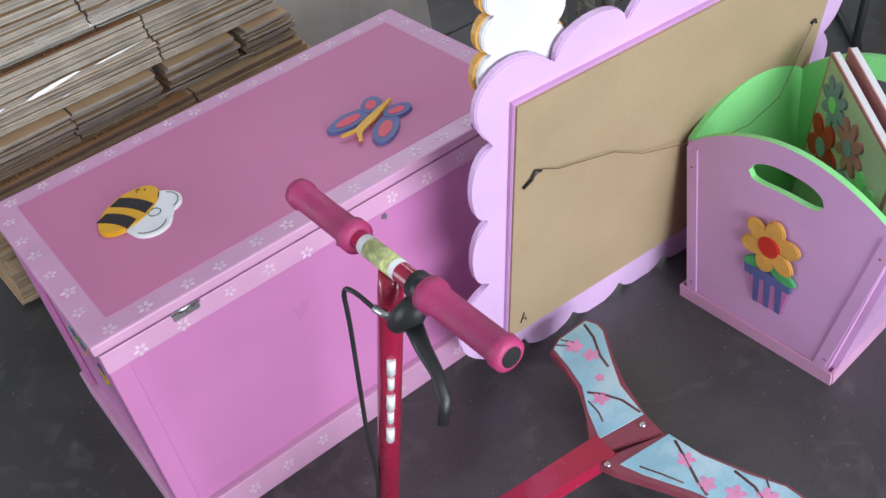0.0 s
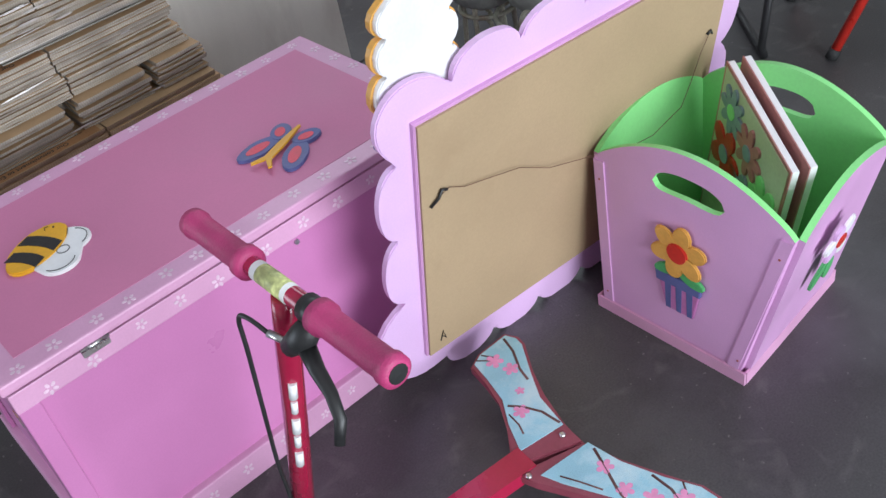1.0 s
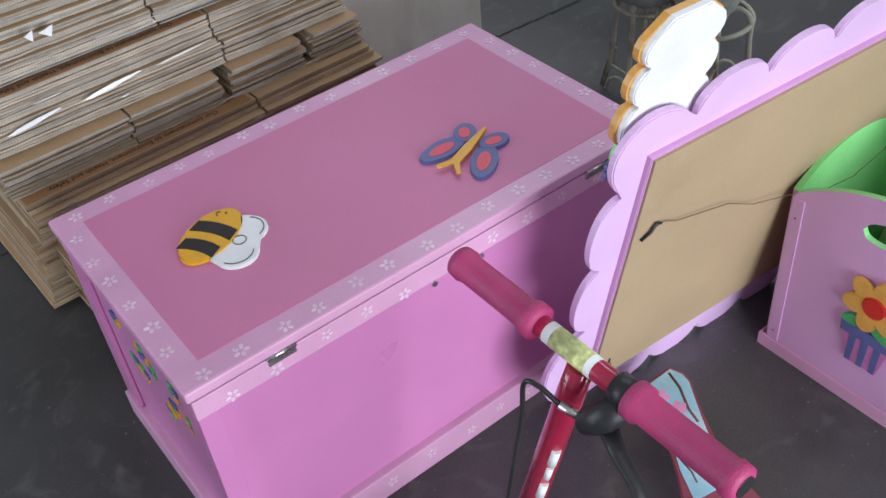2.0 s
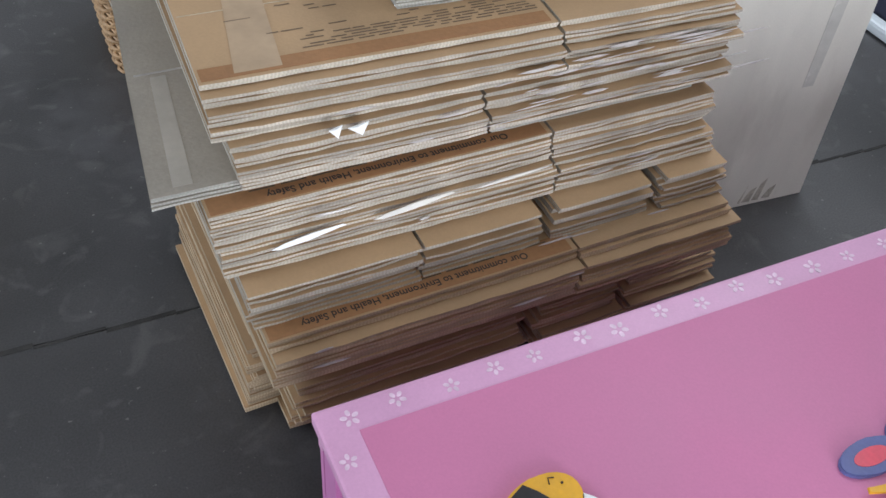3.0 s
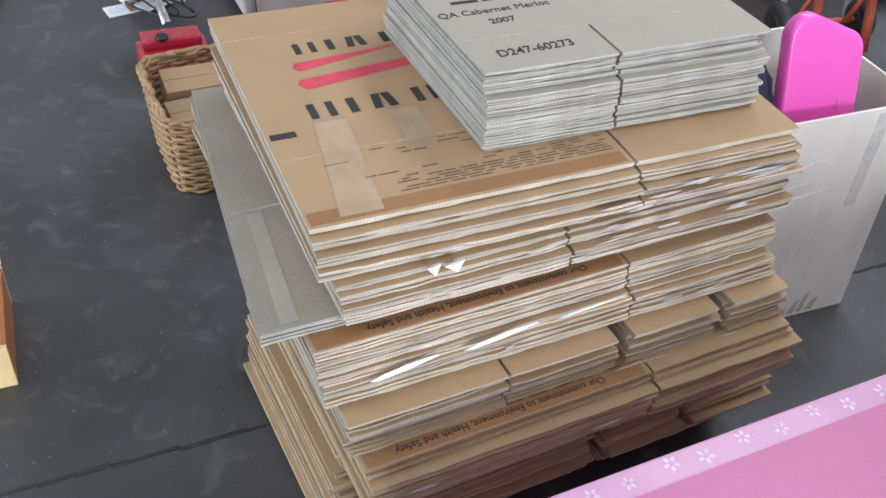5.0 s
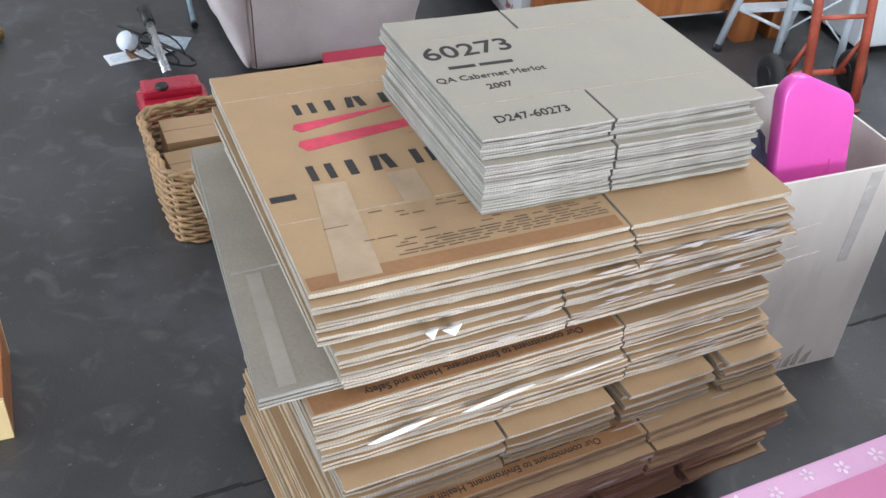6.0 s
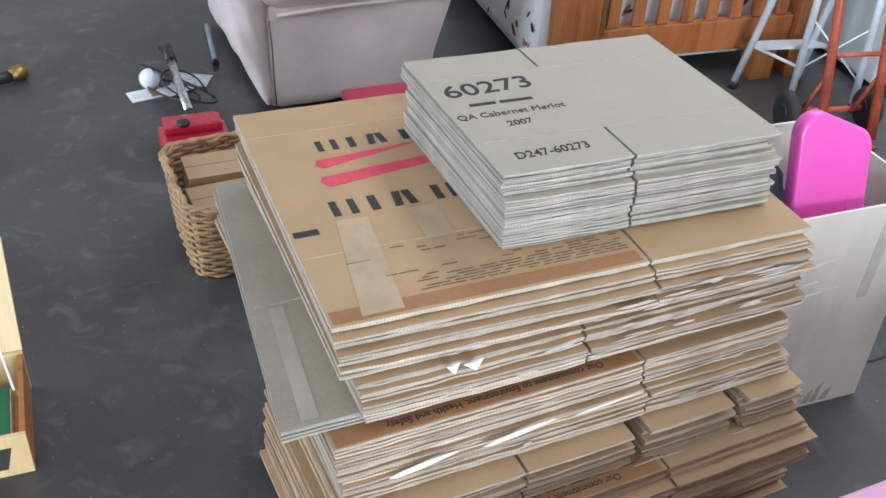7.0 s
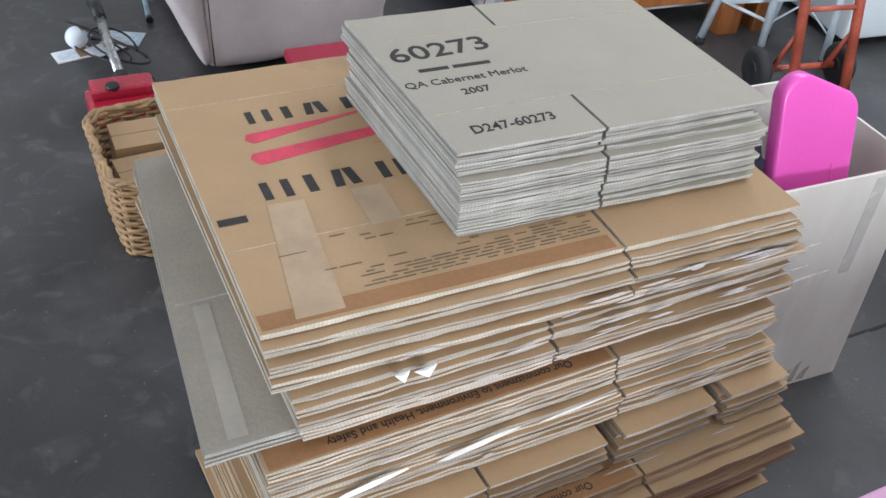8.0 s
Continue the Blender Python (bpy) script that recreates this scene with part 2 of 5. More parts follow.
SHELF_BLUE = mat("pale_blue_paper", (0.55, 0.67, 0.75), 0.6, vary=0.2, scale=40)

# ---------------- building helpers ----------------


def box(bm, x0, x1, y0, y1, z0, z1, m=0, bevel=0.0, turn=None):
    """A block with bevelled edges in a bmesh."""
    r = bmesh.ops.create_cube(bm, size=1.0)
    vs = r["verts"]
    bmesh.ops.scale(bm, vec=(x1 - x0, y1 - y0, z1 - z0), verts=vs)
    bmesh.ops.translate(bm, vec=((x0 + x1) / 2, (y0 + y1) / 2, (z0 + z1) / 2), verts=vs)
    if turn:
        bmesh.ops.transform(bm, matrix=turn, verts=vs)
    fs = {f for v in vs for f in v.link_faces}
    for f in fs:
        f.material_index = m
    if bevel:
        r = bmesh.ops.bevel(bm, geom=list({e for f in fs for e in f.edges}), offset=bevel, segments=2, affect="EDGES", profile=0.6)
        for f in r["faces"]:
            f.material_index = m
    return vs


def tube(bm, pts, r, seg=10, m=0, closed=False, cap=True, flat=1.0):
    """A rod of radius r (a number or one for each point) along points."""
    P = [Vector(p) for p in pts]
    R = r if isinstance(r, (list, tuple)) else [r] * len(P)
    rings = []
    side = None
    for i, p in enumerate(P):
        a = P[i - 1] if (i or closed) else p
        b = P[(i + 1) % len(P)] if (i < len(P) - 1 or closed) else p
        d = (b - a).normalized()
        if side is None:
            side = d.cross(Vector((0, 0, 1)) if abs(d.z) < 0.9 else Vector((1, 0, 0))).normalized()
        side = (side - d * side.dot(d)).normalized()
        up = d.cross(side)
        rings.append([bm.verts.new(p + R[i] * (math.cos(2 * math.pi * k / seg) * side + flat * math.sin(2 * math.pi * k / seg) * up)) for k in range(seg)])
    pairs = list(zip(rings, rings[1:] + ([rings[0]] if closed else [])))
    if not closed:
        pairs = list(zip(rings[:-1], rings[1:]))
    for a, b in pairs:
        for k in range(seg):
            f = bm.faces.new((a[k], a[(k + 1) % seg], b[(k + 1) % seg], b[k]))
            f.material_index, f.smooth = m, True
    if cap and not closed:
        for ring in (rings[0], rings[-1]):
            bm.faces.new(ring).material_index = m


def lathe(bm, profile, seg=24, m=0, centre=(0, 0)):
    """A turned shape from (radius, height) pairs round a vertical axis."""
    rings = [[bm.verts.new((centre[0] + r * math.cos(2 * math.pi * k / seg), centre[1] + r * math.sin(2 * math.pi * k / seg), z)) for k in range(seg)] for r, z in profile]
    for a, b in zip(rings[:-1], rings[1:]):
        for k in range(seg):
            f = bm.faces.new((a[k], a[(k + 1) % seg], b[(k + 1) % seg], b[k]))
            f.material_index, f.smooth = m, True
    bm.faces.new(rings[0]).material_index = m
    bm.faces.new(rings[-1]).material_index = m


def plate(bm, outline, z0, z1, m=0, bevel=0.0):
    """A flat board of any outline (x, y) between two heights, with softened rims."""
    lo = [bm.verts.new((x, y, z0)) for x, y in outline]
    hi = [bm.verts.new((x, y, z1)) for x, y in outline]
    n = len(outline)
    top = bm.faces.new(hi)
    bot = bm.faces.new(lo[::-1])
    fs = [top, bot] + [bm.faces.new((lo[i], lo[(i + 1) % n], hi[(i + 1) % n], hi[i])) for i in range(n)]
    for f in fs:
        f.material_index = m
    if bevel:
        bmesh.ops.bevel(bm, geom=list(top.edges), offset=bevel, segments=2, affect="EDGES")


def ring_of(cx, cy, rx, ry, n=20, turn=0.0):
    c, s = math.cos(turn), math.sin(turn)
    return [(cx + c * rx * math.cos(a) - s * ry * math.sin(a), cy + s * rx * math.cos(a) + c * ry * math.sin(a)) for a in (2 * math.pi * i / n for i in range(n))]


def arc(cx, cy, r, a0, a1, n=10):
    return [(cx + r * math.cos(radians(a0 + (a1 - a0) * i / n)), cy + r * math.sin(radians(a0 + (a1 - a0) * i / n))) for i in range(n + 1)]


def mesh_of(name, bm, mats):
    bmesh.ops.recalc_face_normals(bm, faces=bm.faces[:])
    me = bpy.data.meshes.new(name)
    bm.to_mesh(me)
    bm.free()
    for m in mats if isinstance(mats, (list, tuple)) else [mats]:
        me.materials.append(m)
    return me


def part(name, bm, mats, parent, label="", at=None):
    ob = new(name, mesh_of(name, bm, mats))
    ob.parent = parent
    if at is not None:
        ob.matrix_basis = at
    return tagged(ob, label)


def thing(name, label, category, at=None, group="", kind=""):
    ob = new(name)
    ob.empty_display_size = 0.05
    if at is not None:
        ob.matrix_basis = at
    return tagged(ob, label, category, group, kind)


def solid(name, bm, mats, label, category, at=None, group="", kind=""):
    ob = new(name, mesh_of(name, bm, mats))
    if at is not None:
        ob.matrix_basis = at
    return tagged(ob, label, category, group, kind)


def block_part(name, parent, m, x0, x1, y0, y1, z0, z1, bevel=0.003, label="", at=None):
    bm = bmesh.new()
    box(bm, x0, x1, y0, y1, z0, z1, 0, bevel)
    return part(name, bm, m, parent, label, at)


def plate_part(name, parent, m, outline, z0, z1, bevel=0.0, label="", at=None):
    bm = bmesh.new()
    plate(bm, outline, z0, z1, 0, bevel)
    return part(name, bm, m, parent, label, at)


def tube_part(name, parent, m, pts, r, seg=10, label="", closed=False, at=None, flat=1.0):
    bm = bmesh.new()
    tube(bm, pts, r, seg, 0, closed, flat=flat)
    return part(name, bm, m, parent, label, at)


def lettering(text, parent, m, size, at, name="lettering", depth=0.0003, shear=0.0, widen=1.0, bold=0.009):
    """Printed words as a thin mesh of the built-in font."""
    cu = bpy.data.curves.new(name, "FONT")
    cu.body, cu.size, cu.extrude, cu.shear, cu.resolution_u = text, size, depth, shear, 3
    cu.align_x, cu.align_y, cu.offset = "CENTER", "CENTER", size * bold
    tmp = new(name + "_draft", cu)
    me = bpy.data.meshes.new_from_object(tmp.evaluated_get(bpy.context.evaluated_depsgraph_get()))
    bpy.data.objects.remove(tmp)
    bpy.data.curves.remove(cu)
    me.materials.clear()
    me.materials.append(m)
    ob = new(name, me)
    ob.parent = parent
    ob.matrix_basis = at @ Matrix.Diagonal((widen, 1, 1, 1))
    return ob


# ---------------- the setting ----------------
# walls, ceiling and their openings are unseen, added to admit and bounce daylight
X0, X1, Y0, Y1, HIGH = -4.0, 6.0, -4.5, 7.0, 3.0


def structure(name, bm, m, label, category):
    return solid(name, bm, m, label, category, kind="structure")


bm = bmesh.new()
box(bm, -40, 40, -40, 40, -0.3, -0.004)
structure("ground", bm, mat("yard_gravel", (0.24, 0.22, 0.20), 0.9, vary=0.3, scale=3, bump=0.4), "pale compacted gravel yard outside the shed", "ground")
bm = bmesh.new()
# slabs of the floor, parted by a saw-cut joint along y = 1.09 that runs slightly askew
JOINT = lambda x: 1.122 - 0.052 * (x + 0.37)
for sgn in (-1, 1):
    pts = [(X0, JOINT(X0) + sgn * 0.003), (X1, JOINT(X1) + sgn * 0.003), (X1, Y1 if sgn > 0 else Y0), (X0, Y1 if sgn > 0 else Y0)]
    plate(bm, pts if sgn > 0 else pts[::-1], -0.0035, 0.0)
structure("floor", bm, CONCRETE, "dark grey power-floated concrete floor with dusty scuffs", "floor")
bm = bmesh.new()
for i in range(160):
    x = X0 + (X1 - X0) * i / 160
    w = 0.004 + 0.004 * noise.noise((x * 9, 0, 0))
    y = JOINT(x + 0.03) + 0.004 * noise.noise((x * 14, 3, 0))
    plate(bm, [(x, y - w), (x + 0.063, y - w), (x + 0.063, y + w), (x, y + w)], 0.0002, 0.0012)
structure("floor_joint", bm, CRACK, "dirt-filled saw-cut joint crossing the concrete floor", "floor joint")
T = 0.2
bm = bmesh.new()
box(bm, X0 - T, X1 + T, Y1, Y1 + T, 0, HIGH)
structure("wall_north", bm, WALL, "plain pale painted block wall, unseen, added to close the room", "wall")
bm = bmesh.new()
box(bm, X1, X1 + T, Y0, Y1, 0, HIGH)
structure("wall_east", bm, WALL, "plain pale painted block wall, unseen, added to close the room", "wall")
bm = bmesh.new()
for y0, y1, z0 in ((Y0, 0.8, 0), (4.4, Y1, 0), (0.8, 4.4, 2.6)):
    box(bm, X0 - T, X0, y0, y1, z0, HIGH)
structure("wall_west", bm, WALL, "unseen pale painted block wall with an added open doorway for light", "wall")
bm = bmesh.new()
for x0, x1, z0 in ((X0 - T, -1.9, 0), (2.9, X1 + T, 0), (-1.9, 2.9, 2.6)):
    box(bm, x0, x1, Y0 - T, Y0, z0, HIGH)
structure("wall_south", bm, WALL, "unseen pale painted block wall with an assumed open roller-door bay", "wall")
# the strip left open is an addition that lets sky light in from above
bm = bmesh.new()
for x0, x1, y0, y1 in ((X0 - T, 0.65, Y0 - T, Y1 + T), (1.75, X1 + T, Y0 - T, Y1 + T), (0.65, 1.75, Y0 - T, 0.0), (0.65, 1.75, 5.2, Y1 + T)):
    box(bm, x0, x1, y0, y1, HIGH, HIGH + 0.15)
structure("ceiling", bm, CEIL, "unseen plain white ceiling boards with an opening added for light", "ceiling")

# ---------------- toy box ----------------
LW, LD, LH = 0.86, 0.475, 0.47


def flower_outline(cx, cy, r, n=5, turn=0.0):
    pts = []
    for i in range(n * 8):
        a = 2 * math.pi * i / (n * 8)
        rr = r * (0.42 + 0.58 * abs(math.cos(n * a / 2)) ** 0.7)
        pts.append((cx + rr * math.cos(a + turn), cy + rr * math.sin(a + turn)))
    return pts


def blossom(bm, cx, cy, r, z0, z1, turn=0.0):
    """Five small loose petals."""
    for i in range(5):
        a = turn + 2 * math.pi * i / 5
        plate(bm, ring_of(cx + 0.6 * r * math.cos(a), cy + 0.6 * r * math.sin(a), 0.36 * r, 0.24 * r, 8, a), z0, z1)


def toy_box():
    t = thing("toy_box", "pink painted wooden toy chest with hinged lid and white blossoms", "toy box")
    rnd = random.Random(4)
    # body: stiles, panels, plinth
    block_part("carcass", t, PINK_SIDE, 0.016, 0.844, 0.016, 0.459, 0.01, 0.449, 0.002)
    for nm, y0, y1 in (("back_panel", 0.008, 0.0155), ("front_panel", 0.4595, 0.467)):
        block_part("top_rail", t, PINK_PALE, 0.006, 0.854, y0 - 0.004 if y0 < 0.1 else y0, y1 if y0 < 0.1 else y1 + 0.004, 0.409, 0.4455, 0.002, "pale pink rail with white blossoms")
        for x0, x1 in ((0.007, 0.040), (0.820, 0.853)):
            block_part("stile", t, PINK_SIDE, x0, x1, y0 - 0.002, y1 + 0.002, 0.062, 0.409, 0.002)
    block_part("plinth", t, PINK_PALE, 0.001, 0.859, 0.001, 0.474, 0.0, 0.060, 0.003, "pale pink plinth with white blossoms")
    for x0, x1 in ((0.007, 0.0155), (0.8445, 0.853)):
        for y0, y1 in ((0.02, 0.06), (0.415, 0.455)):
            block_part("side_stile", t, PINK_SIDE, x0, x1, y0, y1, 0.062, 0.43, 0.002)
    for k in range(9):
        bm = bmesh.new()
        y, z = 0.10 + 0.03 * k, 0.30 + 0.05 * math.sin(k * 1.7)
        for i in range(4):
            a = i * 1.57 + k
            box(bm, 0.0130, 0.0158, y + 0.011 * math.cos(a) - 0.006, y + 0.011 * math.cos(a) + 0.006, z + 0.011 * math.sin(a) - 0.006, z + 0.011 * math.sin(a) + 0.006, (k + i) % 3)
        part("side_decoration", bm, [YELLOW, GREEN_DK, BLUE], t, "small painted flower on the end panel")
    # lid
    bm = bmesh.new()
    box(bm, 0, LW, 0, LD, LH - 0.019, LH, 0, 0.004)
    lid = part("lid", bm, PINK_PALE, t, "lid with rose centre and pale blossom border")
    plate_part("lid_panel", lid, PINK, [(0.043, 0.043), (LW - 0.043, 0.043), (LW - 0.043, LD - 0.043), (0.043, LD - 0.043)], LH, LH + 0.0006, label="rose pink painted centre")
    bm = bmesh.new()
    def along(x0, y0, x1, y1, n, z):
        for i in range(n):
            f = (i + 0.5) / n
            blossom(bm, x0 + (x1 - x0) * f + rnd.uniform(-0.006, 0.006), y0 + (y1 - y0) * f + rnd.uniform(-0.005, 0.005), rnd.uniform(0.011, 0.0135), z, z + 0.0006, rnd.uniform(0, 6))
    along(0.01, 0.021, LW - 0.01, 0.021, 14, LH + 0.0001)
    along(0.01, LD - 0.021, LW - 0.01, LD - 0.021, 14, LH + 0.0001)
    along(0.021, 0.05, 0.021, LD - 0.05, 6, LH + 0.0001)
    along(LW - 0.021, 0.05, LW - 0.021, LD - 0.05, 6, LH + 0.0001)
    part("lid_blossoms", bm, BLOSSOM, lid, "small white five-petal blossoms")
    for nm, z, n, yy in (("rail_blossoms", 0.427, 11, 0.0038), ("plinth_blossoms", 0.031, 11, 0.0008)):
        bm = bmesh.new()
        for i in range(n):
            blossom(bm, 0.05 + 0.76 * i / (n - 1) + rnd.uniform(-0.012, 0.012), rnd.uniform(-0.008, 0.008), rnd.uniform(0.010, 0.0125), 0, 0.0006, rnd.uniform(0, 6))
        part(nm, bm, BLOSSOM, t, "small white five-petal blossoms", pose(0, yy, z, 90, 0, 0))
    for x in (0.142, 0.732):
        bm = bmesh.new()
        box(bm, x - 0.022, x + 0.022, 0.0015, 0.0045, 0.433, 0.448, 0, 0.0008)
        tube(bm, [(x - 0.023, 0.002, 0.4474), (x + 0.023, 0.002, 0.4474)], 0.0035, 8)
        part("hinge", bm, STEEL, t, "small steel butt hinge")
    for x, z in ((0.408, 0.392), (0.499, 0.392)):
        bm = bmesh.new()
        tube(bm, [(x, 0.0165, z), (x, 0.0125, z)], 0.005, 10)
        part("screw", bm, STEEL, t, "steel screw head")
    # bee cut-out, glued on the lid
    bee = thing_part("bee", t, pose(0.176, 0.255, LH + 0.0008, 0, 0, 29) @ Matrix.Diagonal((0.94, 0.94, 1, 1)))
    bm = bmesh.new()
    plate(bm, ring_of(0, 0, 0.069, 0.042, 30), 0, 0.007, 0, 0.002)
    part("bee_body", bm, YELLOW, bee, "yellow painted wooden bee body")
    for cx in (-0.036, 0.008):
        k = 0.039 * math.sqrt(1 - (cx / 0.072) ** 2)
        o = [(cx - 0.012 + 0.006 * (1 - (s / k) ** 2), s) for s in (-k, -k / 2, 0, k / 2, k)] + [(cx + 0.014 + 0.006 * (1 - (s / k) ** 2), s) for s in (k * 0.97, k / 2, 0, -k / 2, -k * 0.97)]
        plate_part("stripe", bee, BLACK, o, 0.0071, 0.0076)
    bm = bmesh.new()
    w = [(-0.05, -0.03)] + arc(-0.022, -0.062, 0.036, 170, 300, 10) + arc(0.032, -0.048, 0.034, 250, 385, 10) + [(0.06, -0.02), (0.02, -0.03)]
    plate(bm, w, 0, 0.005, 0, 0.0015)
    wing = part("bee_wing", bm, WHITE, bee, "white painted wings")
    for nm, pts, r in (("wing_line", [(x, y, 0.0055) for x, y in arc(-0.022, -0.060, 0.029, 175, 300, 10)], 0.0007),
                       ("wing_line", [(x, y, 0.0055) for x, y in arc(0.032, -0.048, 0.028, 260, 380, 10)], 0.0007),
                       ("wing_line", [(x, y, 0.0055) for x, y in arc(0.004, -0.052, 0.011, 0, 360, 14)], 0.0007)):
        tube_part(nm, wing, BLACK, pts, r, 5, "thin black painted line")
    tube_part("bee_smile", bee, BLACK, [(0.042, 0.014, 0.0076), (0.048, 0.020, 0.0076), (0.053, 0.015, 0.0076)], 0.0008, 5, "thin black painted line")
    tube_part("bee_eye", bee, BLACK, [(0.052, 0.004, 0.0076), (0.0545, 0.004, 0.0076)], 0.0014, 6, "black painted dot")
    # butterfly cut-out
    fly = thing_part("butterfly", t, pose(0.592, 0.152, LH + 0.0008, 0, 0, 22) @ Matrix.Diagonal((0.93, 0.80, 1, 1)))
    for cx, cy, rx, ry, tn in ((-0.018, 0.048, 0.050, 0.027, 155), (-0.018, -0.048, 0.050, 0.027, 205), (0.040, 0.034, 0.031, 0.023, 40), (0.040, -0.034, 0.031, 0.023, -40)):
        bm = bmesh.new()
        zz = 0.0007 * (1 if cx > 0 else 0) + (0.0003 if cy > 0 else 0)
        plate(bm, ring_of(cx, cy, rx, ry, 22, radians(tn)), 0, 0.0055 + zz, 0, 0.0015)
        wg = part("butterfly_wing", bm, BLUE, fly, "slate blue wing with coral spot")
        plate_part("wing_spot", wg, CORAL, ring_of(cx - 0.002, cy, rx * 0.55, ry * 0.5, 18, radians(tn)), 0.0057 + zz, 0.0062 + zz)
    plate_part("butterfly_body", fly, YELLOW, [(0.062, 0.004), (0.066, 0), (0.062, -0.004), (0.0, -0.010), (-0.045, -0.009), (-0.068, -0.028), (-0.074, -0.022), (-0.052, 0.0), (-0.074, 0.022), (-0.068, 0.028), (-0.045, 0.009), (0.0, 0.010)], 0.0072, 0.0105, 0.001, "yellow body and feelers")
    return t


def thing_part(name, parent, at):
    ob = new(name)
    ob.empty_display_size = 0.02
    ob.parent = parent
    ob.matrix_basis = at
    return ob


toy_box()

# ---------------- flattened cartons ----------------


def flat_carton_mesh(w, d, thick, gaps, front, back, ragged, mats, seed, crown=False, inset=0.0):
    """One folded-flat carton: two plies of board, each a middle panel with front and back flaps that slots (x, width) part."""
    out = []
    h = thick / 2
    for ply in (0, 1):
        rnd = random.Random(seed * 7 + (0 if crown else ply))
        z0, z1 = ply * h + 0.0001, ply * h + h - 0.0003
        calm = crown and ply == 1
        bm = bmesh.new()

        def steps(x0, x1):
            n = max(2, round((x1 - x0) / 0.032))
            return [x0 + (x1 - x0) * i / n for i in range(n + 1)]

        def slab(xs, y0, y1, droop, tears, joined):
            """A strip of board whose edge at y0 is torn and droops."""
            n = len(xs) - 1
            edge = [(x, y0 + (rnd.uniform(-tears, tears) if 0 < i < n else rnd.uniform(0, tears * 1.5))) for i, x in enumerate(xs)]
            rows = [[(x, y, -droop * rnd.uniform(0.8, 1.15)) for x, y in edge], [(x, y1, 0.0) for x in xs]]
            lo = [[bm.verts.new((x, y, z0 + dz)) for x, y, dz in r] for r in rows]
            hi = [[bm.verts.new((x, y, z1 + dz)) for x, y, dz in r] for r in rows]
            for i in range(n):
                bm.faces.new((hi[0][i], hi[0][i + 1], hi[1][i + 1], hi[1][i]))
                bm.faces.new((lo[0][i + 1], lo[0][i], lo[1][i], lo[1][i + 1]))
                for k in ((0,) if joined else (0, 1)):
                    bm.faces.new((lo[k][i], lo[k][i + 1], hi[k][i + 1], hi[k][i])).material_index = 1
            for i in (0, n):
                bm.faces.new((lo[0][i], lo[1][i], hi[1][i], hi[0][i])).material_index = 1

        flaps, x = [], 0.0
        for g, gw in [*gaps, (w, 0.0)]:
            flaps.append(steps(x, g - gw / 2))
            x = g + gw / 2
        slab([x for f in flaps for x in f], front, d - back, 0.0, 0.0, False)
        flaps[0] = steps(inset, flaps[0][-1])
        for xs in flaps:
            sh = 0.0 if calm else rnd.uniform(-0.2, 1.0) * ragged
            slab(xs, sh, front, 0.0 if calm else rnd.uniform(0.0, 0.0013), 0.0007 if calm else 0.0015, True)
            slab(xs, d - sh, d - back, 0.0, 0.0012, True)
        bmesh.ops.remove_doubles(bm, verts=bm.verts[:], dist=0.00002)
        out.append(mesh_of("flattened_carton" if ply else "lower_ply", bm, mats))
    return out


def pile(n, z0, z1, x, y, w, d, gaps, front, back, ragged, mats, label, group, jitter, seed, lean=(0.0, 0.0), turn=0.0, out=(), inset=0.0):
    """n flattened cartons from z0 to z1; they slide by lean on the way up, and those at the places in out (from the top) jut forward from there on."""
    rnd = random.Random(seed)
    made = []
    step = (z1 - z0) / n
    def one(i, crown=False):
        cut = []
        for g, gw in gaps:
            wide = gw > 0.015 and not crown
            cut.append((g + (0 if crown else rnd.uniform(-0.004, 0.004) if wide else rnd.uniform(-0.003, 0.003)), gw * rnd.uniform(0.6, 0.95) if wide else gw * rnd.uniform(0.9, 1.25)))
        return flat_carton_mesh(w + rnd.uniform(-0.012, 0.006), d, step * 0.985, cut, front, back, ragged, mats, seed * 10 + i, crown, inset * rnd.uniform(0.85, 1.15))
    meshes = [one(i) for i in range(min(n, 8))]
    crown = one(9, True)
    for i in range(n):
        last = i == n - 1
        lower, upper = crown if last else meshes[(i * 5 + seed) % len(meshes)]
        ob = new("flattened_carton", upper)
        new("lower_ply", lower).parent = ob
        f = i / max(n - 1, 1)
        j = 0.0 if last else jitter
        jut_y = -sum(far for k, far in out if n - 1 - i >= k)
        ob.matrix_basis = pose(x + lean[0] * f + rnd.uniform(-j, j), y + lean[1] * f + jut_y + rnd.uniform(-j, j * 0.7), z0 + i * step, 0, 0, turn + (0 if last else rnd.uniform(-0.6, 0.6)))
        tagged(ob, label, "cardboard carton", group)
        made.append(ob)
    return made


BROWN = [KRAFT, FLUTE]
BROWN_EDGED = [KRAFT, FLUTE_BROWN]
PALE = [KRAFT_PALE, FLUTE_PALE]
GREYB = [BOARD_GREY, FLUTE_PALE]
G = "flattened cartons in the pile"
LAB = "brown kraft carton folded flat in the pile"
S = 0.0045
pile(9, 0.0, 0.110, 0.0, 0.785, 0.81, 0.58, [(0.365, 0.014)], 0.06, 0.10, 0.016, BROWN_EDGED, LAB, G, 0.010, 3, (0.0, -0.03), 1.5, inset=0.055)
pile(10, 0.110, 0.205, 0.003, 0.735, 0.81, 0.62, [(0.437, 0.050), (0.617, 0.026)], 0.10, 0.09, 0.014, BROWN_EDGED, LAB, G, 0.010, 4, (0.0, -0.03), 1.5, ((1, 0.012), (4, 0.012)), inset=0.045)
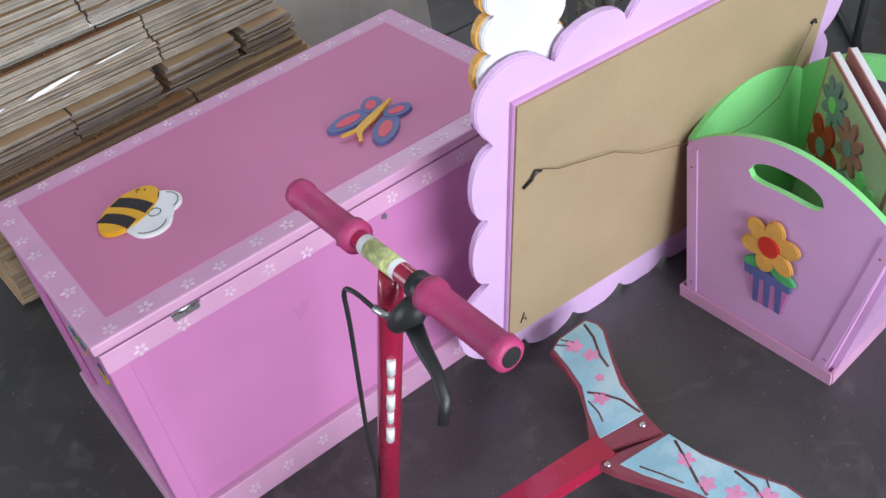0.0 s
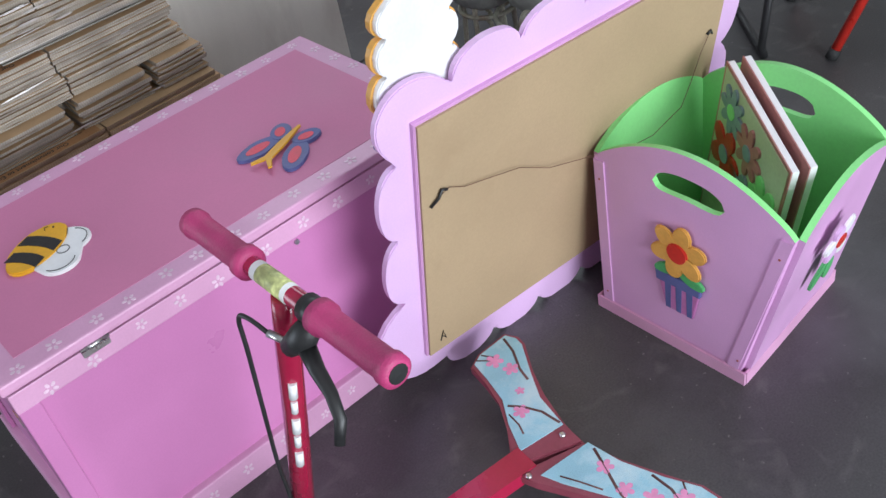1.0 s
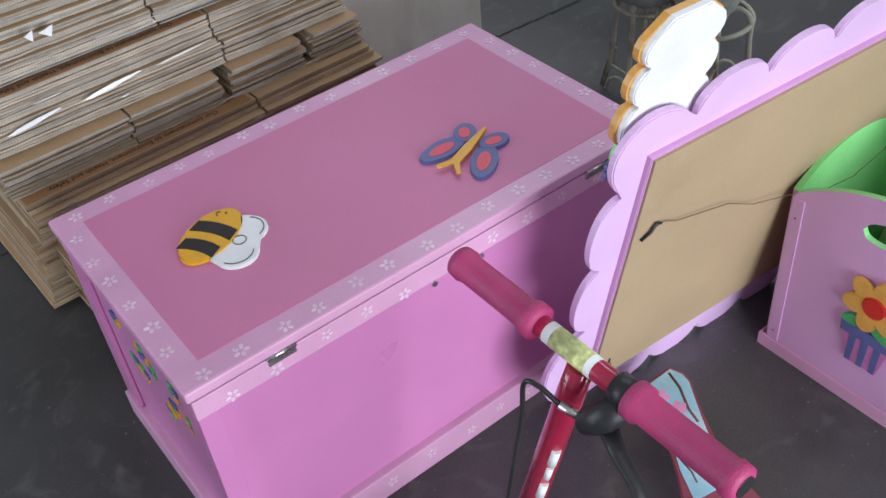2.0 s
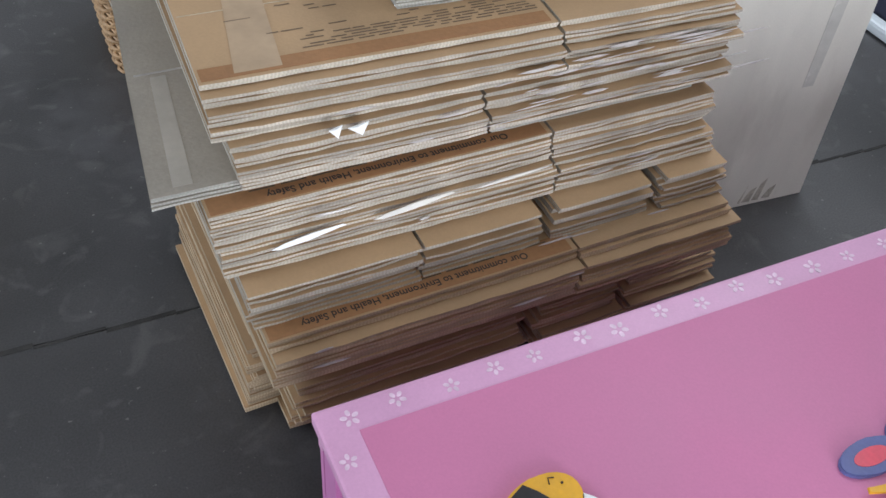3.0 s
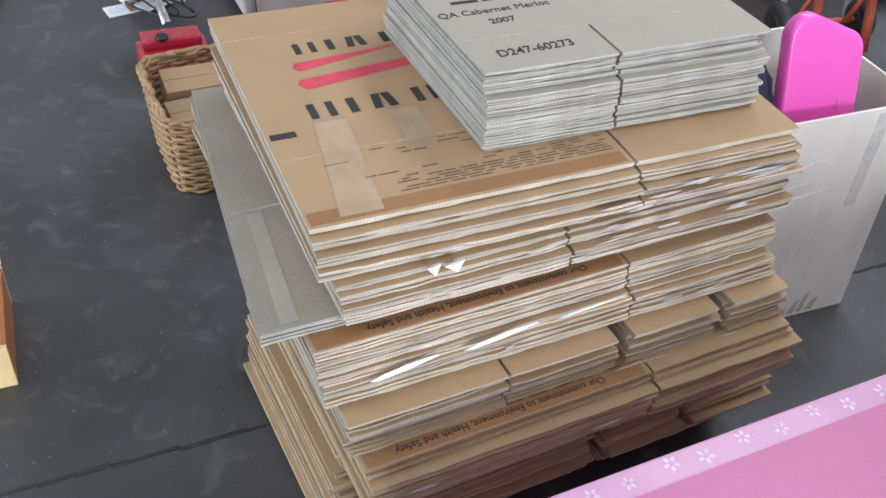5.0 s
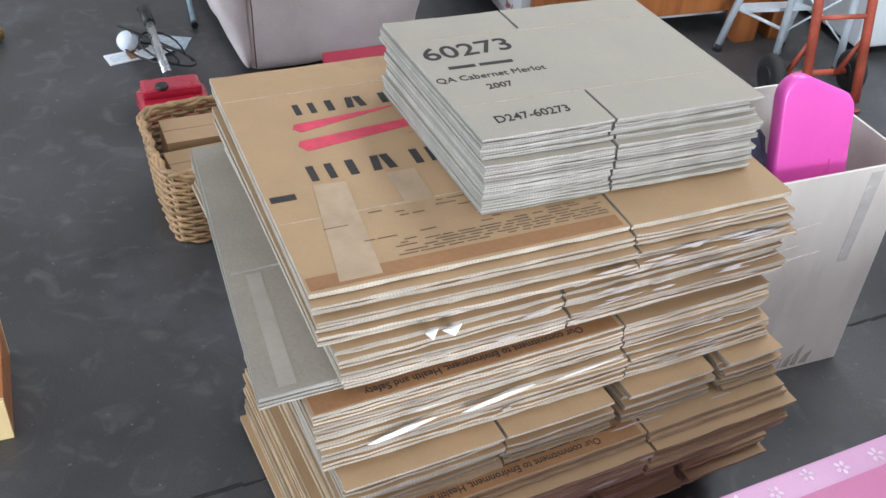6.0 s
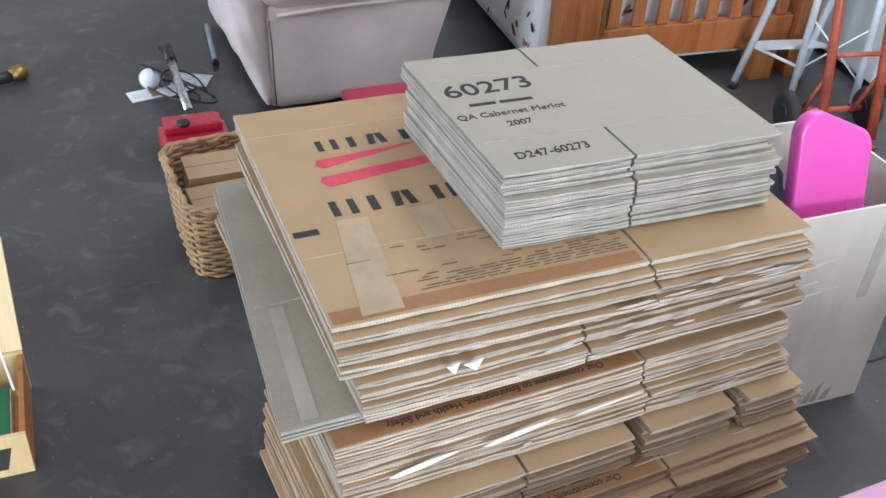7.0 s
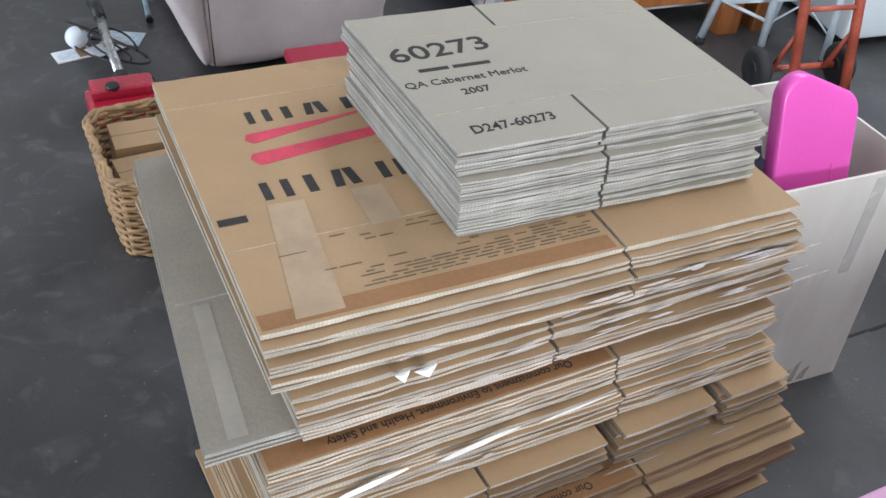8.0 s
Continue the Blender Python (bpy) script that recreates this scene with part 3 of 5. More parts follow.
pile(10, 0.205, 0.314, 0.018, 0.748, 0.735, 0.56, [(0.29, S), (0.53, S)], 0.085, 0.09, 0.012, BROWN_EDGED, LAB, G, 0.010, 5, (-0.005, -0.03), 1.0, ((1, 0.010), (3, 0.012), (6, 0.010)), inset=0.035)
low = pile(7, 0.314, 0.392, 0.0, 0.652, 0.748, 0.62, [(0.47, S)], 0.085, 0.09, 0.007, BROWN_EDGED, LAB, G, 0.004, 6, (0.0, 0.0), 1.0, ((1, 0.004), (2, 0.012), (4, 0.006)))
pile(6, 0.392, 0.452, -0.012, 0.684, 0.76, 0.62, [(0.245, S), (0.443, 0.03), (0.628, 0.024)], 0.085, 0.09, 0.010, BROWN, LAB, G, 0.005, 7, (0.0, 0.0), 0.6)
mid = pile(11, 0.452, 0.553, -0.030, 0.733, 0.755, 0.64, [(0.485, S)], 0.105, 0.09, 0.005, BROWN, LAB, G, 0.003, 9, (-0.008, 0.004), 0.3, ((2, 0.006), (6, 0.006)))
jut = pile(2, 0.553, 0.570, -0.097, 0.777, 0.80, 0.62, [(0.46, S)], 0.26, 0.10, 0.006, GREYB, "large grey-brown carton folded flat, jutting from the pile", G, 0.003, 11, (0, 0), -1.0)
for sheet in jut:
    for me in {sheet.data, sheet.children[0].data}:
        for v in me.vertices:
            v.co.x += 0.085 * v.co.y * max(0.0, 1 - v.co.x / 0.5)
pile(6, 0.570, 0.627, 0.010, 0.764, 0.725, 0.62, [(0.34, S)], 0.075, 0.09, 0.005, BROWN, LAB, G, 0.003, 13, (-0.005, 0.004), -0.8, ((1, 0.007), (3, 0.004)))
tops = pile(7, 0.627, 0.692, -0.013, 0.815, 0.762, 0.595, [(0.48, S)], 0.155, 0.09, 0.004, BROWN, LAB, G, 0.002, 15, (0.0, 0.0), -2.3, ((1, 0.012), (2, 0.002), (3, 0.013), (5, 0.008)))
greys = pile(17, 0.692, 0.812, 0.272, 0.906, 0.458, 0.378, [(0.208, S)], 0.092, 0.07, 0.0022, PALE, "pale wine carton folded flat on the pile", "pale cartons on the pile", 0.0025, 17, (0.0, 0.0), -3.7, ((5, 0.014),))

# the pale cartons were folded a little askew
for me in {m for sheet in greys for m in (sheet.data, sheet.children[0].data)}:
    for v in me.vertices:
        v.co.x -= 0.055 * v.co.y


def printed(top, name, m, outline, z, label=""):
    """A flat patch of print or tape on the top face of one carton, in that carton's own coordinates."""
    return plate_part(name, top, m, outline, z, z + 0.0004, label=label)


def rect(x0, x1, y0, y1):
    return [(x0, y0), (x1, y0), (x1, y1), (x0, y1)]


# print on the uppermost brown carton: two plain dark word bars, red slashes, tape, fine print
tel, ZT = tops[-1], 0.0093
def word_blocks(x0, x1, y0, y1):
    """Plain solid shapes the size of the strokes of a printed maker's mark."""
    w, h = (x1 - x0) / 6, y1 - y0
    shapes = (((0.06, 0, 0.30, 0), (0.66, 0, 0.90, 0)), ((0.34, 0, 0.62, 0),), ((0.10, 0.10, 0.38, 0.10), (0.62, -0.10, 0.90, -0.10)), ((0.55, 0, 0.82, 0),), ((0.10, 0, 0.34, 0), (0.42, 0, 0.84, 0)), ((0.38, 0, 0.64, 0),))
    for i, bars in enumerate(shapes):
        a = x0 + i * w
        for u0, k, u1, _ in bars:
            printed(tel, "word_bar", INK, [(a + u0 * w, y0), (a + u1 * w, y0), (a + (u1 + k) * w, y1), (a + (u0 + k) * w, y1)], ZT, "dark stroke of a printed word")
word_blocks(0.075, 0.36, 0.245, 0.285)
word_blocks(0.105, 0.36, 0.435, 0.468)
printed(tel, "red_slash", INK_RED, [(0.085, 0.345), (0.095, 0.327), (0.40, 0.372), (0.44, 0.388), (0.40, 0.388), (0.09, 0.357)], ZT, "tapering red printed slash")
printed(tel, "red_slash", INK_RED, [(0.09, 0.395), (0.10, 0.383), (0.29, 0.425), (0.095, 0.408)], ZT, "tapering red printed slash")
printed(tel, "red_slash", INK_RED, [(0.26, 0.332), (0.44, 0.352), (0.44, 0.366), (0.36, 0.350)], ZT, "tapering red printed slash")
printed(tel, "tape", TAPE, [(0.075, 0.235), (0.125, 0.232), (0.105, 0.012), (0.045, 0.012)], ZT - 0.0001, "shiny strip of packing tape")
printed(tel, "tape", TAPE, rect(0.19, 0.235, 0.150, 0.235), ZT - 0.0001, "shiny strip of packing tape")
printed(tel, "corner_mark", INK, rect(0.006, 0.044, 0.208, 0.222), ZT, "black registration mark")
printed(tel, "brown_band", KRAFT_DK, rect(0.004, 0.47, 0.006, 0.032), ZT - 0.0002, "darker brown printed band")
rnd = random.Random(8)
for row in range(12):
    y = 0.040 + row * (0.0062 if row < 8 else 0.0095)
    x = 0.12 + 0.03 * (row % 3) if row < 5 else 0.03 + 0.05 * (row % 3)
    while x < 0.455:
        w = rnd.uniform(0.010, 0.035)
        if rnd.random() < (0.9 if row < 5 else 0.4):
            printed(tel, "fine_print", FINE, rect(x, min(x + w, 0.465), y, y + 0.0017), ZT + 0.0001, "line of fine print")
        x += w + rnd.uniform(0.002, 0.010)
printed(tel, "corner_mark", INK, rect(0.40, 0.462, 0.118, 0.128), ZT + 0.0001, "hand-written scrawl bar")

# lettering on the uppermost pale carton
wine, ZG = greys[-1], 0.0070
lettering("60273", wine, INK, 0.056, pose(0.080, 0.256, ZG, 0, 0, 3), widen=1.12)
printed(wine, "word_bar", INK, rect(0.028, 0.072, 0.201, 0.209), ZG, "dark bar of a printed name")
printed(wine, "word_bar", INK, rect(0.079, 0.135, 0.201, 0.209), ZG, "dark bar of a printed name")
lettering("QA Cabernet Merlot", wine, INK, 0.0215, pose(0.085, 0.171, ZG, 0, 0, 1), widen=0.98, bold=0.0)
lettering("2007", wine, INK, 0.021, pose(0.084, 0.137, ZG, 0, 0, 2))
lettering("D247-60273", wine, INK, 0.026, pose(0.096, 0.046, ZG, 0, 0, 2), widen=0.92)
# slogan bands on two of the lower brown cartons
for sheet, x0, x1 in ((mid[-1], 0.0, 0.476), (low[-1], 0.0, 0.46)):
    zt = 0.0092 if sheet is mid[-1] else 0.0113
    printed(sheet, "brown_band", KRAFT_DK, rect(x0 + 0.004, x1, 0.003, 0.036), zt - 0.0002, "darker brown printed band")
    lettering("Our commitment to Environment, Health and Safety", sheet, INK, 0.0172, pose(0.25 if sheet is mid[-1] else 0.222, 0.0165, zt + 0.0003, 0, 0, 180), widen=0.93)
    for k in range(9):
        printed(sheet, "fine_print", SEAM_SHADE_PRINT, rect(0.06 + 0.042 * k, 0.06 + 0.042 * k + 0.034, 0.029, 0.031), zt + 0.0003, "line of fine print")
# fold creases and a strip of tape
for y in (0.092, 0.30):
    printed(wine, "crease", CREASE, rect(0.004, 0.445, y - 0.0006, y + 0.0006), ZG - 0.0003, "pale fold crease")
for y in (0.155, 0.508):
    printed(tel, "crease", CREASE, rect(0.004, 0.755, y - 0.0008, y + 0.0008), ZT - 0.0003, "pale fold crease")
printed(jut[-1], "crease", FILM_DULL, rect(0.03, 0.20, 0.258, 0.262), 0.0085, "pale fold crease")
printed(jut[-1], "tape", GREY_TAPE, [(0.03, 0.012), (0.055, 0.012), (0.072, 0.25), (0.05, 0.25)], 0.0084, "clear tape strip")
# film and scuffed tape on the pile's front edges
rnd = random.Random(77)
for k in range(62):
    if k < 38:
        x, z = rnd.uniform(0.33, 0.68), rnd.uniform(0.575, 0.662)
    else:
        x, z = rnd.uniform(0.03, 0.62), rnd.choice((0.585, 0.615, 0.64, 0.655, 0.475, 0.49, 0.53, 0.41, 0.37, 0.34))
    y = 0.7525 - 0.012 * x if 0.57 < z < 0.63 else (0.778 - 0.04 * x if z >= 0.63 else (0.717 if z > 0.455 else (0.670 if z > 0.392 else 0.632)))
    w, hh = rnd.uniform(0.015, 0.13 if k < 38 else 0.06), rnd.uniform(0.0015, 0.0045)
    bm = bmesh.new()
    plate(bm, [(0, 0.3 * hh), (0.3 * w, -0.2 * hh), (0.8 * w, 0.1 * hh), (w, 0.6 * hh), (0.7 * w, hh), (0.2 * w, 0.8 * hh)], 0, 0.0008)
    solid("tape_strip", bm, FILM_DULL, "torn strip of clear tape on a carton edge", "tape", pose(x, y, z, 90 + rnd.uniform(-25, 10), rnd.uniform(-2, 2), rnd.uniform(-2.5, 1.0)))
# pale strips peeling from the edges of the middle bundle
for x, z, w, hh, tip in ((0.030, 0.493, 0.104, 0.009, -2.0), (0.170, 0.500, 0.120, 0.009, -1.5), (0.315, 0.509, 0.12, 0.004, -1.0)):
    bm = bmesh.new()
    plate(bm, [(0, 0.1 * hh), (0.12 * w, -0.2 * hh), (0.5 * w, 0), (w, 0.75 * hh), (0.96 * w, hh), (0.55 * w, 0.95 * hh), (0.2 * w, 0.6 * hh)], 0, 0.0012)
    solid("tape_strip", bm, PAPER if x < 0.1 else FILM, "glossy white strip of peeling tape on a carton edge", "tape", pose(x, 0.7150, z, 72, tip, 0.5))
# strip added as the long pale torn edge of the jutting carton
bm = bmesh.new()
plate(bm, [(0.10, 0), (0.45, -0.002), (0.70, 0.0005), (0.70, 0.005), (0.45, 0.007), (0.12, 0.006)], 0, 0.0012)
solid("tape_strip", bm, FILM, "long pale strip added as the front edge of the jutting carton", "tape", pose(-0.09, 0.7765, 0.5635, 80, 0, -1.0))
for x, z, sx in ((0.125, 0.621, 0.016), (0.150, 0.618, 0.026)):
    bm = bmesh.new()
    v = [bm.verts.new(p) for p in ((0, 0, 0.012), (sx * 0.7, -0.004, 0.0), (sx, -0.006, 0.021), (sx * 0.4, -0.008, 0.018))]
    u = [bm.verts.new(q.co + Vector((0, 0.0015, 0))) for q in v]
    bm.faces.new(v); bm.faces.new(u)
    for i in range(4):
        bm.faces.new((v[i], v[(i + 1) % 4], u[(i + 1) % 4], u[i]))
    solid("paper_scrap", bm, PAPER, "scrap of torn white paper stuck on the pile", "paper scrap", pose(x, 0.752, z))
bm = bmesh.new()
plate(bm, [(0, 0), (0.13, 0.012), (0.12, 0.03), (0.06, 0.035), (0.01, 0.02)], 0, 0.002)
solid("paper_scrap", bm, PAPER, "torn white paper edge under the pale cartons", "paper scrap", pose(0.272, 0.902, 0.6925, 0, 0, -6))

# ---------------- book bin ----------------


def book_bin():
    """A child's book bin: four curved-top panels on a skirting, the right side sloping outward."""
    t = thing("book_bin", "lilac wooden book bin with apple-green inside and flower motifs", "book bin")
    x0, x1, y0, y1, yt, h = 1.001, 1.296, -0.196, -0.501, -0.590, 0.362
    th = 0.011

    def panel(p0, p1, q0, q1, rise, slot, name):
        """Bottom edge p0-p1, top edge q0-q1, arched by rise; slot: a hand hole."""
        p0, p1, q0, q1 = map(Vector, (p0, p1, q0, q1))
        nrm = (p1 - p0).cross(q0 - p0).normalized()
        N = 48
        bm = bmesh.new()
        lo, hi = round(N * 0.34), round(N * 0.70)
        def pt(u, v):
            top = q0.lerp(q1, u) + Vector((0, 0, rise * math.sin(math.pi * u) ** 0.8))
            return p0.lerp(p1, u).lerp(top, v)
        rows = [0, 0.4, 2, 3, 1.0]
        def at(u, v):
            if v < 2:
                return pt(u, v)
            k = (u * N - (lo + hi) / 2) / ((hi - lo) / 2)
            half = 0.052 * math.sqrt(max(1 - abs(k) ** 4, 0)) if slot else 0.02
            return pt(u, 0.845 + (half if v == 3 else -half) if abs(k) <= 1 or not slot else 0.845 + (0.0006 if v == 3 else -0.0006))
        for side in (0, 1):
            off = nrm * th * side
            g = [[bm.verts.new(at(i / N, v) + off) for i in range(N + 1)] for v in rows]
            for a in range(len(rows) - 1):
                for i in range(N):
                    if slot and a == 2 and lo <= i < hi:
                        continue
                    f = bm.faces.new((g[a][i], g[a][i + 1], g[a + 1][i + 1], g[a + 1][i]))
                    f.material_index = side
            if side == 0:
                first = g
        def wall(a, b, c, d, m):
            bm.faces.new((a, b, c, d)).material_index = m
        for i in range(N):
            wall(first[-1][i], first[-1][i + 1], g[-1][i + 1], g[-1][i], 0)
            wall(first[0][i], first[0][i + 1], g[0][i + 1], g[0][i], 1)
        for a in range(len(rows) - 1):
            for i in (0, N):
                wall(first[a][i], first[a + 1][i], g[a + 1][i], g[a][i], 1)
        if slot:
            for i in range(lo, hi):
                wall(first[2][i], first[2][i + 1], g[2][i + 1], g[2][i], 0)
                wall(first[3][i], first[3][i + 1], g[3][i + 1], g[3][i], 0)
        return part(name, bm, [GREEN, LILAC], t, "lilac panel, apple-green inside and on the rim")

    A, B, C, D = (x0, y0, 0.01), (x0, y1, 0.01), (x1, y1 + 0.025, 0.01), (x1, y0, 0.01)
    a, b, c, d = (x0, y0, h), (x0, yt, h), (x1, yt + 0.03, h), (x1, y0, h)
    panel(A, B, a, b, 0.078, True, "end_panel")
    panel(C, D, c, d, 0.078, True, "end_panel")
    panel(D, A, d, a, 0.05, False, "side_panel")
    panel(B, C, b, c, 0.035, False, "side_panel")
    bm = bmesh.new()
    plate(bm, [(x0 + 0.01, y0 - 0.01), (x1 - 0.01, y0 - 0.01), (x1 - 0.01, y1 + 0.03), (x0 + 0.01, y1 + 0.01)], 0.012, 0.024)
    part("bottom", bm, GREEN, t)
    for p, q in ((A, B), (B, C), (C, D), (D, A)):
        p, q = Vector(p), Vector(q)
        dr = (q - p).normalized()
        nr = Vector((dr.y, -dr.x, 0))
        if nr.dot((p + q) / 2 - Vector((1.149, -0.35, 0))) < 0:
            nr = -nr
        bm = bmesh.new()
        o = [p - dr * 0.0112 + nr * 0.0112, q + dr * 0.0158 + nr * 0.0112, q + dr * 0.0158 + nr * 0.016, p - dr * 0.0112 + nr * 0.016]
        plate(bm, [(v.x, v.y) for v in o], 0.0, 0.030, 0, 0.002)
        part("skirting", bm, PINK_PALE, t, "pink skirting strip")
    # corner posts on the near end
    for u, (p, q) in enumerate(((A, a), (B, b))):
        p, q = Vector(p), Vector(q)
        sgn = -1 if u == 0 else 1
        bm = bmesh.new()
        vs = [p + Vector((-0.0145, 0, 0.02)), p + Vector((-0.0145, sgn * 0.022, 0.02)), q + Vector((-0.0145, sgn * 0.022, -0.003)), q + Vector((-0.0145, 0, -0.003))]
        lo = [bm.verts.new(v) for v in vs]
        hi = [bm.verts.new(v + Vector((0.0033, 0, 0))) for v in vs]
        bm.faces.new(lo)
        bm.faces.new(hi)
        for i in range(4):
            bm.faces.new((lo[i], lo[(i + 1) % 4], hi[(i + 1) % 4], hi[i]))
        part("corner_strip", bm, LILAC, t, "lilac corner strip")
        for v in (p.lerp(q, 0.12), p.lerp(q, 0.88)):
            bm = bmesh.new()
            tube(bm, [v + Vector((-0.0155, sgn * 0.011, 0)), v + Vector((-0.0143, sgn * 0.011, 0))], 0.0022, 8)
            part("nail", bm, TRUCK_RED, t, "small rusty nail head")
    # flower pot motif on the near end: local x to the right as seen, y up
    m = Matrix(((0, 0, -1, x0 - th - 0.001), (-1, 0, 0, -0.377), (0, 1, 0, 0.187), (0, 0, 0, 1))) @ Matrix.Diagonal((1.15, 1.15, 1, 1))
    mot = thing_part("flowerpot_motif", t, m)
    plate_part("pot", mot, ORCHID, [(-0.038, -0.02), (0.038, -0.02), (0.026, -0.078), (-0.024, -0.078)], 0, 0.005, 0.001, "lilac and blue striped pot")
    for cx in (-0.019, 0.001, 0.021):
        plate_part("pot_stripe", mot, BLUE, [(cx - 0.006, -0.02), (cx + 0.006, -0.02), (cx + 0.004, -0.077), (cx - 0.005, -0.077)], 0.0052, 0.0058)
    plate_part("pot_rim", mot, BLUE, [(-0.042, -0.006), (0.042, -0.006), (0.040, -0.026), (-0.040, -0.026)], 0.0, 0.008, 0.001, "slate blue pot rim")
    plate_part("leaf", mot, GREEN_DK, ring_of(-0.02, 0.004, 0.024, 0.010, 14, 0.3), 0.002, 0.0085, 0.001, "green leaf")
    plate_part("leaf", mot, GREEN_DK, ring_of(0.025, 0.0, 0.024, 0.010, 14, -0.3), 0.002, 0.0085, 0.001, "green leaf")
    for i in range(6):
        an = 2 * math.pi * i / 6 + 0.3
        plate_part("petal", mot, ORANGE, ring_of(0.002 + 0.029 * math.cos(an), 0.045 + 0.029 * math.sin(an), 0.023, 0.0165, 16, an), 0.004 + 0.0004 * i, 0.009 + 0.0004 * i, 0.002, "ochre petal")
    plate_part("flower_heart", mot, RED, ring_of(0.002, 0.045, 0.019, 0.019, 18), 0.009, 0.0125, 0.002, "red flower centre")
    # second motif on the sloping side
    sl = math.degrees(math.atan2(y1 - yt, h))
    m2 = pose(1.142, y1 - (y1 - yt) * 0.62 - 0.004, 0.215, 90 + sl, 0, 3)
    mot2 = thing_part("flower_motif", t, m2)
    for i in range(6):
        an = 2 * math.pi * i / 6
        plate_part("petal", mot2, WHITE if i % 2 else LILAC_PALE, ring_of(0.026 * math.cos(an), 0.05 + 0.026 * math.sin(an), 0.022, 0.016, 14, an), 0.004, 0.009 + 0.0003 * i, 0.002, "white and lilac petal")
    plate_part("flower_heart", mot2, RED, ring_of(0, 0.05, 0.015, 0.015, 14), 0.008, 0.012, 0.001)
    plate_part("leaf", mot2, GREEN_DK, ring_of(-0.016, -0.03, 0.035, 0.014, 14, 1.2), 0.001, 0.006, 0.001, "green leaf")
    plate_part("leaf", mot2, GREEN_DK, ring_of(0.012, -0.03, 0.035, 0.014, 14, 1.8), 0.002, 0.007, 0.001, "green leaf")
    return t


book_bin()


def picture_board(label, at, w, h, motif):
    t = thing("picture_board", label, "wall plaque", at, "painted boards in the bin")
    block_part("panel", t, WHITE, -w / 2, w / 2, -0.006, 0.006, 0, h, 0.002, "white edged panel")
    block_part("frame_strip", t, DUSTY, -w / 2 - 0.001, w / 2 + 0.001, -0.0088, -0.0062, 0.001, h + 0.001, 0.001, "dusty pink edge strip")
    if motif:
        plate_part("picture_ground", t, mat("sage_paint", (0.50, 0.58, 0.40), 0.5, vary=0.1, scale=12), [(-w / 2 + 0.006, 0.006), (w / 2 - 0.006, 0.006), (w / 2 - 0.006, h - 0.006), (-w / 2 + 0.006, h - 0.006)], 0, 0.0008, at=pose(0, -0.009, 0, 90, 0, 0), label="sage green picture ground")
        for nm, m, cx, cy, r, n in (("painted_flower", BLUE_GREY, -0.076, 0.322, 0.050, 8), ("painted_flower", DUSTY, 0.005, 0.300, 0.052, 8), ("painted_flower", GREEN, 0.085, 0.250, 0.056, 6), ("painted_flower", RED, -0.074, 0.222, 0.062, 5), ("painted_flower", BLUE_GREY, 0.0, 0.196, 0.054, 5), ("painted_flower", DUSTY, 0.075, 0.14, 0.050, 6)):
            fl = plate_part(nm, t, m, flower_outline(cx, cy, r, n), 0.0009, 0.005, 0.001, "raised painted flower", pose(0, -0.009, 0, 90, 0, 0))
            plate_part("flower_centre", fl, GREEN if m is BLUE_GREY else BLUE_GREY, ring_of(cx, cy, r * 0.3, r * 0.3, 10), 0.0052, 0.007)
    return t


BLUE_GREY = mat("blue_grey_paint", (0.22, 0.30, 0.34), 0.5, vary=0.15, scale=30)
DUSTY = mat("dusty_rose_paint", (0.45, 0.18, 0.17), 0.5, vary=0.15, scale=30)
picture_board("square white-edged plaque with raised painted flowers, standing in the bin", pose(1.196, -0.330, 0.052, 0, 0, -123) @ pose(0, 0, 0, -3, 12, 0), 0.275, 0.385, True)
picture_board("plain white and pink edged plaque standing in the bin", pose(1.2175, -0.347, 0.052, 0, 0, -123) @ pose(0, 0, 0, -3, 12, 0), 0.275, 0.39, False)

# ---------------- scalloped mirror, seen from behind ----------------


def scallops(w, h):
    """A rectangle whose rim is a row of round lobes, with a large lobe round each corner."""
    m = 0.027
    stops, depth = [], []
    def row(p, q, n, d, corner):
        for i in range(n + 1):
            stops.append(Vector(p).lerp(Vector(q), i / n))
            depth.append(d if i < n else corner)
    row((0.055, -0.050), (w - 0.055, -0.050), 5, 0.050, 0.105)
    row((w + 0.025, 0.170), (w + 0.025, 0.477), 2, 0.042, 0.100)
    row((w - 0.081, h + m), (0.081, h + m), 4, 0.052, 0.100)
    row((-0.025, 0.477), (-0.025, 0.170), 2, 0.042, 0.110)
    pts = []
    for i, p in enumerate(stops):
        q = stops[(i + 1) % len(stops)]
        d = q - p
        nr = Vector((d.y, -d.x)).normalized()
        for k in range(14):
            a = math.pi * k / 14
            pts.append(tuple(p + d * (0.5 - 0.5 * math.cos(a)) + nr * depth[i] * math.sin(a) ** 0.8))
    return pts


